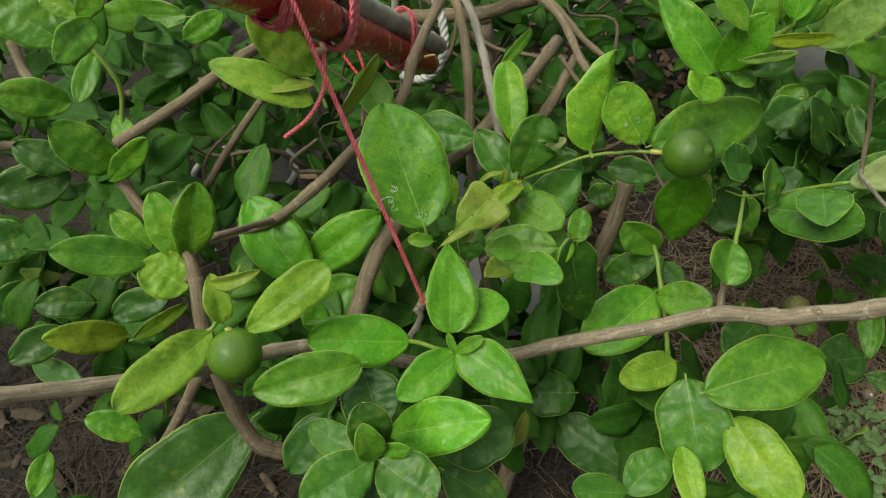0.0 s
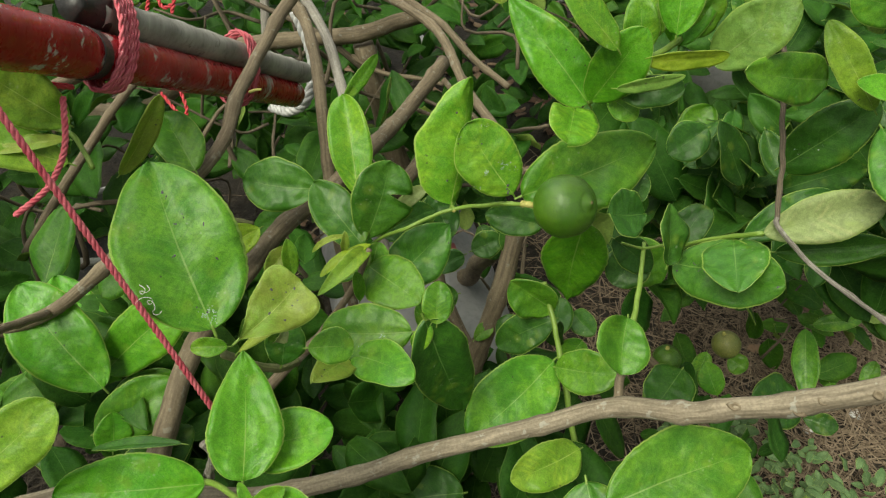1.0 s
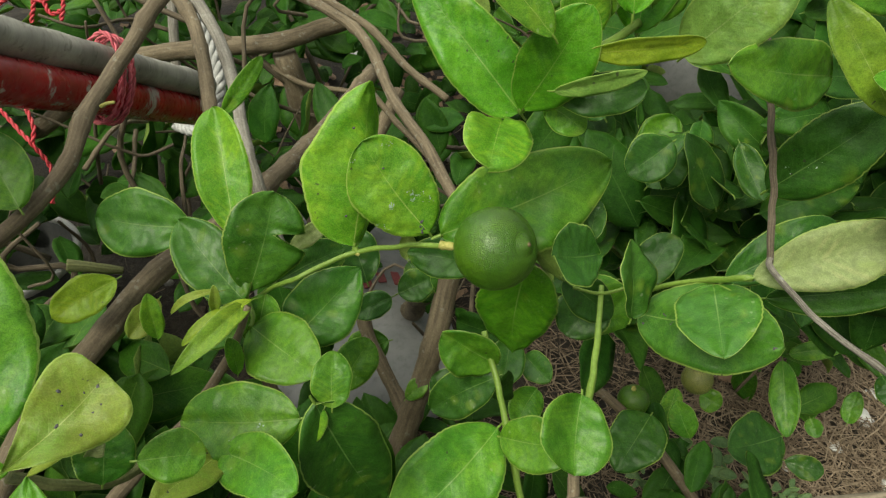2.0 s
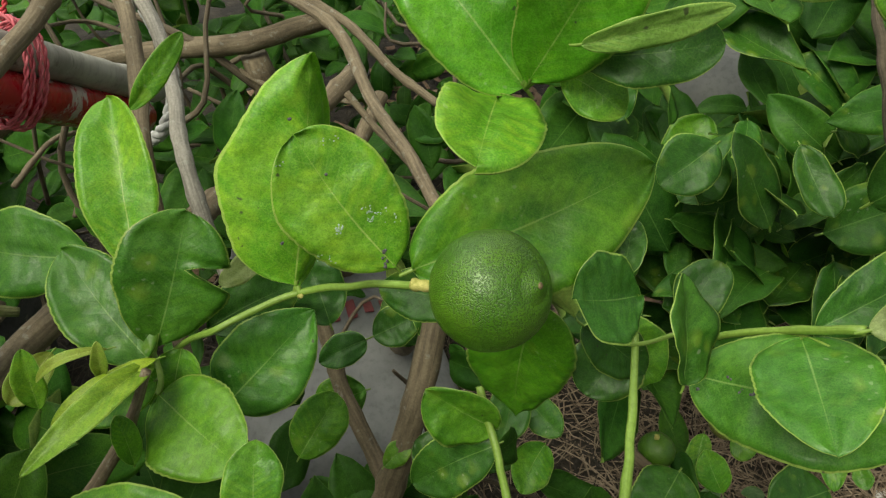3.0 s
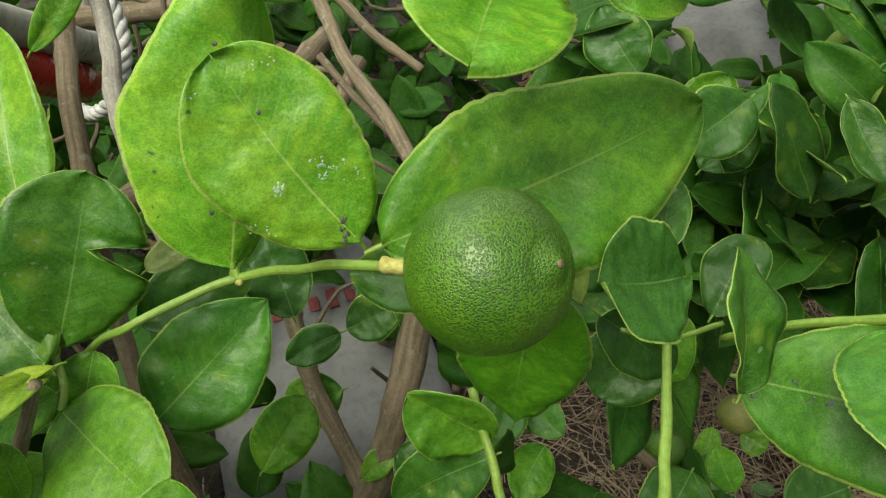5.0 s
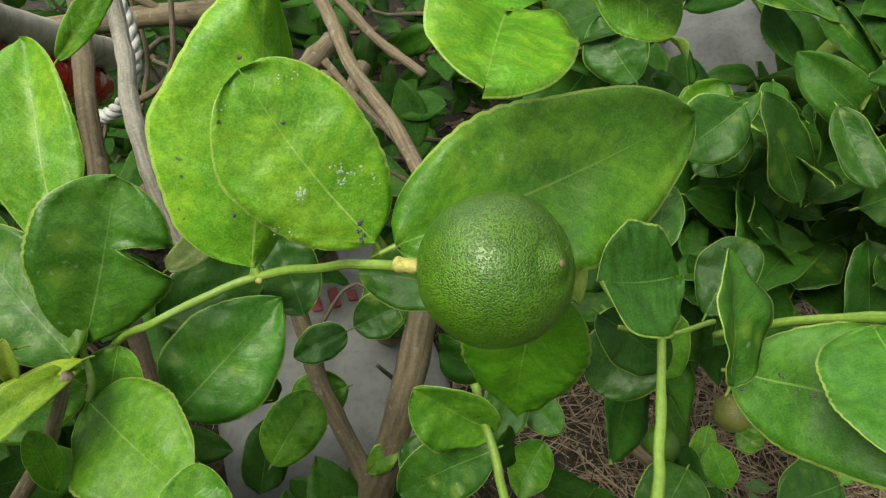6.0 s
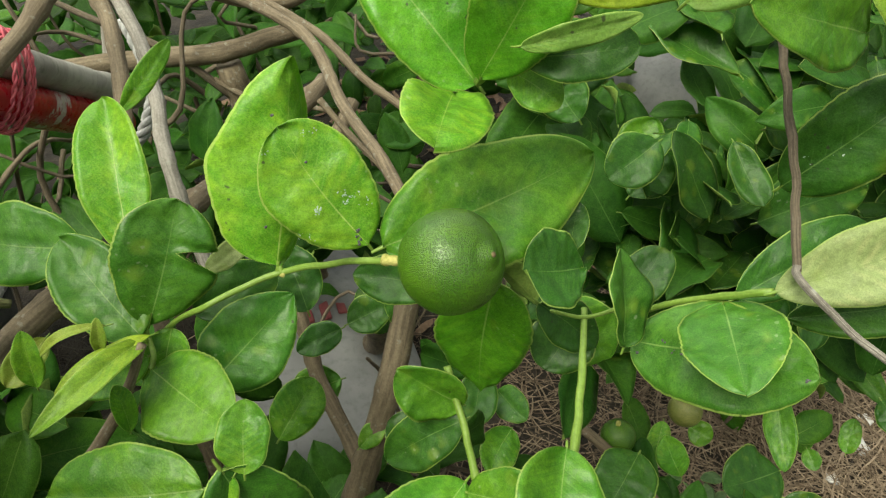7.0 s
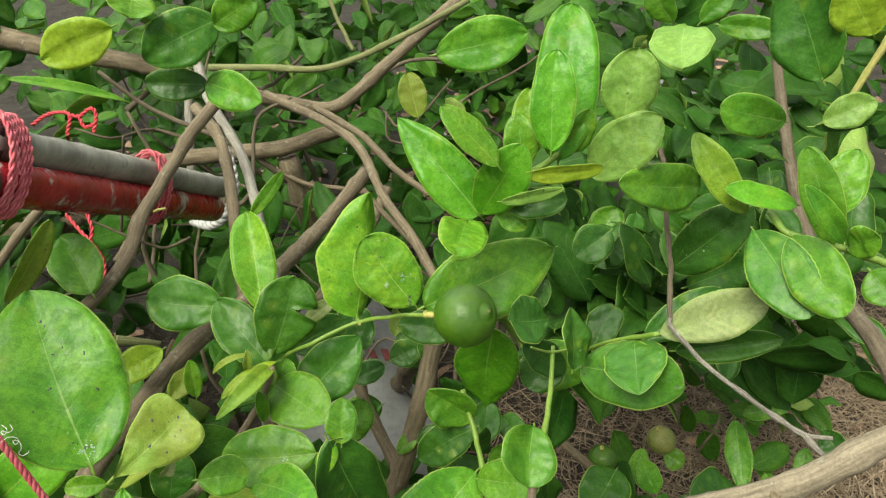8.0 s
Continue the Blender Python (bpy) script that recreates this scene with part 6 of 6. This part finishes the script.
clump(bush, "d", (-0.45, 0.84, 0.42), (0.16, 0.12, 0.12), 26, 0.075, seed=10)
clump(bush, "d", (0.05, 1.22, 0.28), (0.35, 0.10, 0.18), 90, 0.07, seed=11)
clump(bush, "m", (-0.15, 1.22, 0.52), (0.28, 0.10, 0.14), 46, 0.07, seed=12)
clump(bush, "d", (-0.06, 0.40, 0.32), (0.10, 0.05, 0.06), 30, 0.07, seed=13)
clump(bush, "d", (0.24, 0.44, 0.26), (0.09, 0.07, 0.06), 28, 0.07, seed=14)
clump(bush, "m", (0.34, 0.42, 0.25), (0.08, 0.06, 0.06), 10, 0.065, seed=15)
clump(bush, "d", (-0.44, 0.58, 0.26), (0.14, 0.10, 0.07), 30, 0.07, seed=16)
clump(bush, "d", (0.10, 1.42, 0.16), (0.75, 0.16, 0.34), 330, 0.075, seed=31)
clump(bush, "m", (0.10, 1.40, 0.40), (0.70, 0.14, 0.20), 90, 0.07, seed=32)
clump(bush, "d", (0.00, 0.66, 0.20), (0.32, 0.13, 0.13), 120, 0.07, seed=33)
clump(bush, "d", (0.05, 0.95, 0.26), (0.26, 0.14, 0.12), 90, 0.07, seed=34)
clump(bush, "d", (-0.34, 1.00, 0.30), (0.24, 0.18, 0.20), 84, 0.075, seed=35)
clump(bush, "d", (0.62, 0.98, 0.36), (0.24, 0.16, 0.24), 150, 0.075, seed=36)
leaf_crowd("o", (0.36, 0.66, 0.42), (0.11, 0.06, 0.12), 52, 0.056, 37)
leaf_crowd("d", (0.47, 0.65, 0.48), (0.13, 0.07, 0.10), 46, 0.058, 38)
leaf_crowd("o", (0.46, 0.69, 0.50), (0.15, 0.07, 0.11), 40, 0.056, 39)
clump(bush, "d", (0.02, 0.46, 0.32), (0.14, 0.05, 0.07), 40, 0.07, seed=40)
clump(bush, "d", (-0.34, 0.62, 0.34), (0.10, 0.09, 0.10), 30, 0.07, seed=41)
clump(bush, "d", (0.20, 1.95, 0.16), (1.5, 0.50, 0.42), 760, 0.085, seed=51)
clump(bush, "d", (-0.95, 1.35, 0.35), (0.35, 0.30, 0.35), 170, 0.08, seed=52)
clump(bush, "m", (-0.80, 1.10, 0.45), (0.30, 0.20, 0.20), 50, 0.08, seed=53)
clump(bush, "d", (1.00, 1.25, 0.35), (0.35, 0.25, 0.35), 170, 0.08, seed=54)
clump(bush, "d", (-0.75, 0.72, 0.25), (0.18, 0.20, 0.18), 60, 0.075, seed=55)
sticks(bush, (0.20, 0.80, 0.25), (0.40, 0.22, 0.16), 24, 0.2, 0.0026, TWIG, 1)
sticks(bush, (-0.30, 0.80, 0.28), (0.30, 0.22, 0.16), 18, 0.2, 0.0028, TWIG, 2)
sticks(bush, (0.10, 1.15, 0.30), (0.45, 0.12, 0.22), 22, 0.26, 0.003, TWIG, 3)
stem("branch", BARK_DIM, [(0.12, 1.08, -0.06), (0.10, 1.05, 0.05), (0.07, 1.04, 0.20), (0.03, 1.03, 0.42)], 0.021, 0.014, "thick woody stem rising from the soil")
stem("branch", BARK_DIM, [(0.11, 1.07, -0.06), (0.15, 0.98, 0.02), (0.17, 0.88, 0.12), (0.17, 0.80, 0.22), (0.175, 0.72, 0.31), (0.185, 0.66, 0.39), (0.1893, 0.634, 0.428)], 0.017, 0.007, "thick woody stem rising from the soil")
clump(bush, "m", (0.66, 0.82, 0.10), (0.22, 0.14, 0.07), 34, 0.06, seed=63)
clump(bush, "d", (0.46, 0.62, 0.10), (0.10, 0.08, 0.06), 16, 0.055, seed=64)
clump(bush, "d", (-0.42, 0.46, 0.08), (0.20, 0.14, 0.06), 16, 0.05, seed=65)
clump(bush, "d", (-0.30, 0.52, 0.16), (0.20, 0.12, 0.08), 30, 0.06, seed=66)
weeds = thing("weed_patch", "low dusty green weeds growing through the straw", "weeds", (0, 0, 0), kind="stuff")
clump(weeds, "w", (0.52, 0.64, 0.0), (0.12, 0.09, 0.035), 130, 0.022, seed=21, label="dusty grey-green weed leaves", name="weed")
clump(weeds, "w", (0.62, 0.54, 0.0), (0.10, 0.10, 0.035), 130, 0.022, seed=22, label="dusty grey-green weed leaves", name="weed")


# ---- marks on the leaves beside the large lime ----
def marks(on, name, label, material, places, radius, spread, count, height, seed):
    """Small crusts that sit on a leaf's upper face round the places (along, across), both 0 to 1."""
    rg = random.Random(seed)
    me = on.data
    uvs = me.uv_layers[0].data
    tops = []
    for f in me.polygons:
        if f.material_index == 0 and f.normal.z > 0.2:
            c = [uvs[i].uv for i in f.loop_indices]
            tops.append((sum(q[0] for q in c) / len(c), sum(q[1] for q in c) / len(c), f))
    bm = bmesh.new()
    for u, v in places:
        for k in range(count):
            f = min(tops, key=lambda q: (2 * (q[0] - u)) ** 2 + (q[1] - v) ** 2)[2]
            a, b = f.normal.orthogonal(), None
            a.normalize()
            b = f.normal.cross(a)
            c = f.center + (a * rg.gauss(0, 1) + b * rg.gauss(0, 1)) * spread
            best = min(tops, key=lambda q: (q[2].center - c).length)[2]
            c -= best.normal * (c - best.center).dot(best.normal)
            turn, r, long = rg.uniform(0, 6.28), radius * rg.uniform(0.5, 1.2), rg.uniform(1.1, 1.9)
            edge, crown = [], bm.verts.new(c + best.normal * height)
            for i in range(9):
                t = 6.28318 * i / 9
                w = r * rg.uniform(0.75, 1.2)
                x, y = math.cos(t) * w * long, math.sin(t) * w
                edge.append((a * (x * math.cos(turn) - y * math.sin(turn)) + b * (x * math.sin(turn) + y * math.cos(turn))))
            low = [bm.verts.new(c + e - best.normal * 0.00006) for e in edge]
            mid = [bm.verts.new(c + e * 0.75 + best.normal * height * 0.8) for e in edge]
            for i in range(9):
                j = (i + 1) % 9
                bm.faces.new((low[i], low[j], mid[j], mid[i]))
                bm.faces.new((mid[i], mid[j], crown))
    bmesh.ops.recalc_face_normals(bm, faces=bm.faces)
    return tagged(part(name, bm, material, on, label), kind="stuff")


CRUST = plain_mat("dried_residue", (0.26, 0.42, 0.25), (0.45, 0.56, 0.46), 900.0, 0.5)
SPECK = plain_mat("grey_speck", (0.035, 0.035, 0.035), (0.13, 0.13, 0.13), 1500.0, 0.6)


def leaf_at(x, y, z):
    """The leaf whose base lies nearest to a place."""
    return min((q for q in bush.children if q.name.startswith("leaf") and q.type == "MESH"), key=lambda q: (q.location - Vector((x, y, z))).length)


marks(leaf_at(0.0139, 0.3914, 0.5679), "speck", "dark grey specks", SPECK, ((0.55, 0.30), (0.60, 0.62), (0.72, 0.40), (0.78, 0.58), (0.82, 0.35), (0.66, 0.75), (0.48, 0.55), (0.88, 0.50)), 0.0006, 0.0009, 1, 0.0002, 9)
broad = leaf_at(-0.0072, 0.4144, 0.5504)
marks(broad, "residue", "pale dried residue", CRUST, ((0.05, 0.50), (0.07, 0.44), (0.08, 0.57), (0.10, 0.50)), 0.0004, 0.0016, 9, 0.00006, 11)
marks(broad, "speck", "dark grey specks", SPECK, ((0.10, 0.47), (0.13, 0.53), (0.62, 0.42), (0.63, 0.40), (0.45, 0.60), (0.55, 0.25), (0.78, 0.45), (0.80, 0.43), (0.35, 0.22)), 0.0006, 0.0006, 2, 0.0002, 12)
marks(leaf_at(0.2743, 0.4976, 0.5073), "speck", "dark grey specks", SPECK, ((0.20, 0.52), (0.28, 0.50), (0.34, 0.47), (0.40, 0.52), (0.46, 0.49), (0.06, 0.30), (0.96, 0.40)), 0.0006, 0.0005, 2, 0.0002, 13)
marks(leaf_at(0.1255, 0.5305, 0.5375), "speck", "dark grey specks", SPECK, ((0.72, 0.62), (0.20, 0.70)), 0.0006, 0.0002, 1, 0.0002, 14)
marks(leaf_at(0.3358, 0.5203, 0.5679), "residue", "pale dried residue", CRUST, ((0.25, 0.70), (0.40, 0.45)), 0.0003, 0.0014, 5, 0.00006, 15)
marks(leaf_at(0.0964, 0.4564, 0.4938), "residue", "pale dried residue", CRUST, ((0.30, 0.60), (0.33, 0.56), (0.55, 0.75)), 0.0004, 0.0006, 3, 0.00006, 16)
spotted = leaf_at(0.1631, 0.5104, 0.5607)
marks(spotted, "residue", "pale dried residue", CRUST, ((0.42, 0.66), (0.41, 0.68), (0.33, 0.34), (0.335, 0.30), (0.405, 0.38)), 0.00032, 0.0009, 11, 0.00005, 5)
marks(spotted, "residue", "pale dried residue", CRUST, ((0.25, 0.12), (0.27, 0.17), (0.29, 0.95), (0.33, 0.93), (0.87, 0.25), (0.84, 0.20), (0.90, 0.80)), 0.00024, 0.0009, 4, 0.00007, 6)
marks(spotted, "speck", "dark grey specks", SPECK, ((0.13, 0.46), (0.11, 0.46), (0.095, 0.52), (0.07, 0.58), (0.06, 0.68)), 0.00046, 0.0005, 3, 0.00025, 7)
marks(spotted, "speck", "dark grey specks", SPECK, ((0.71, 0.43),), 0.0006, 0.0, 1, 0.00025, 8)
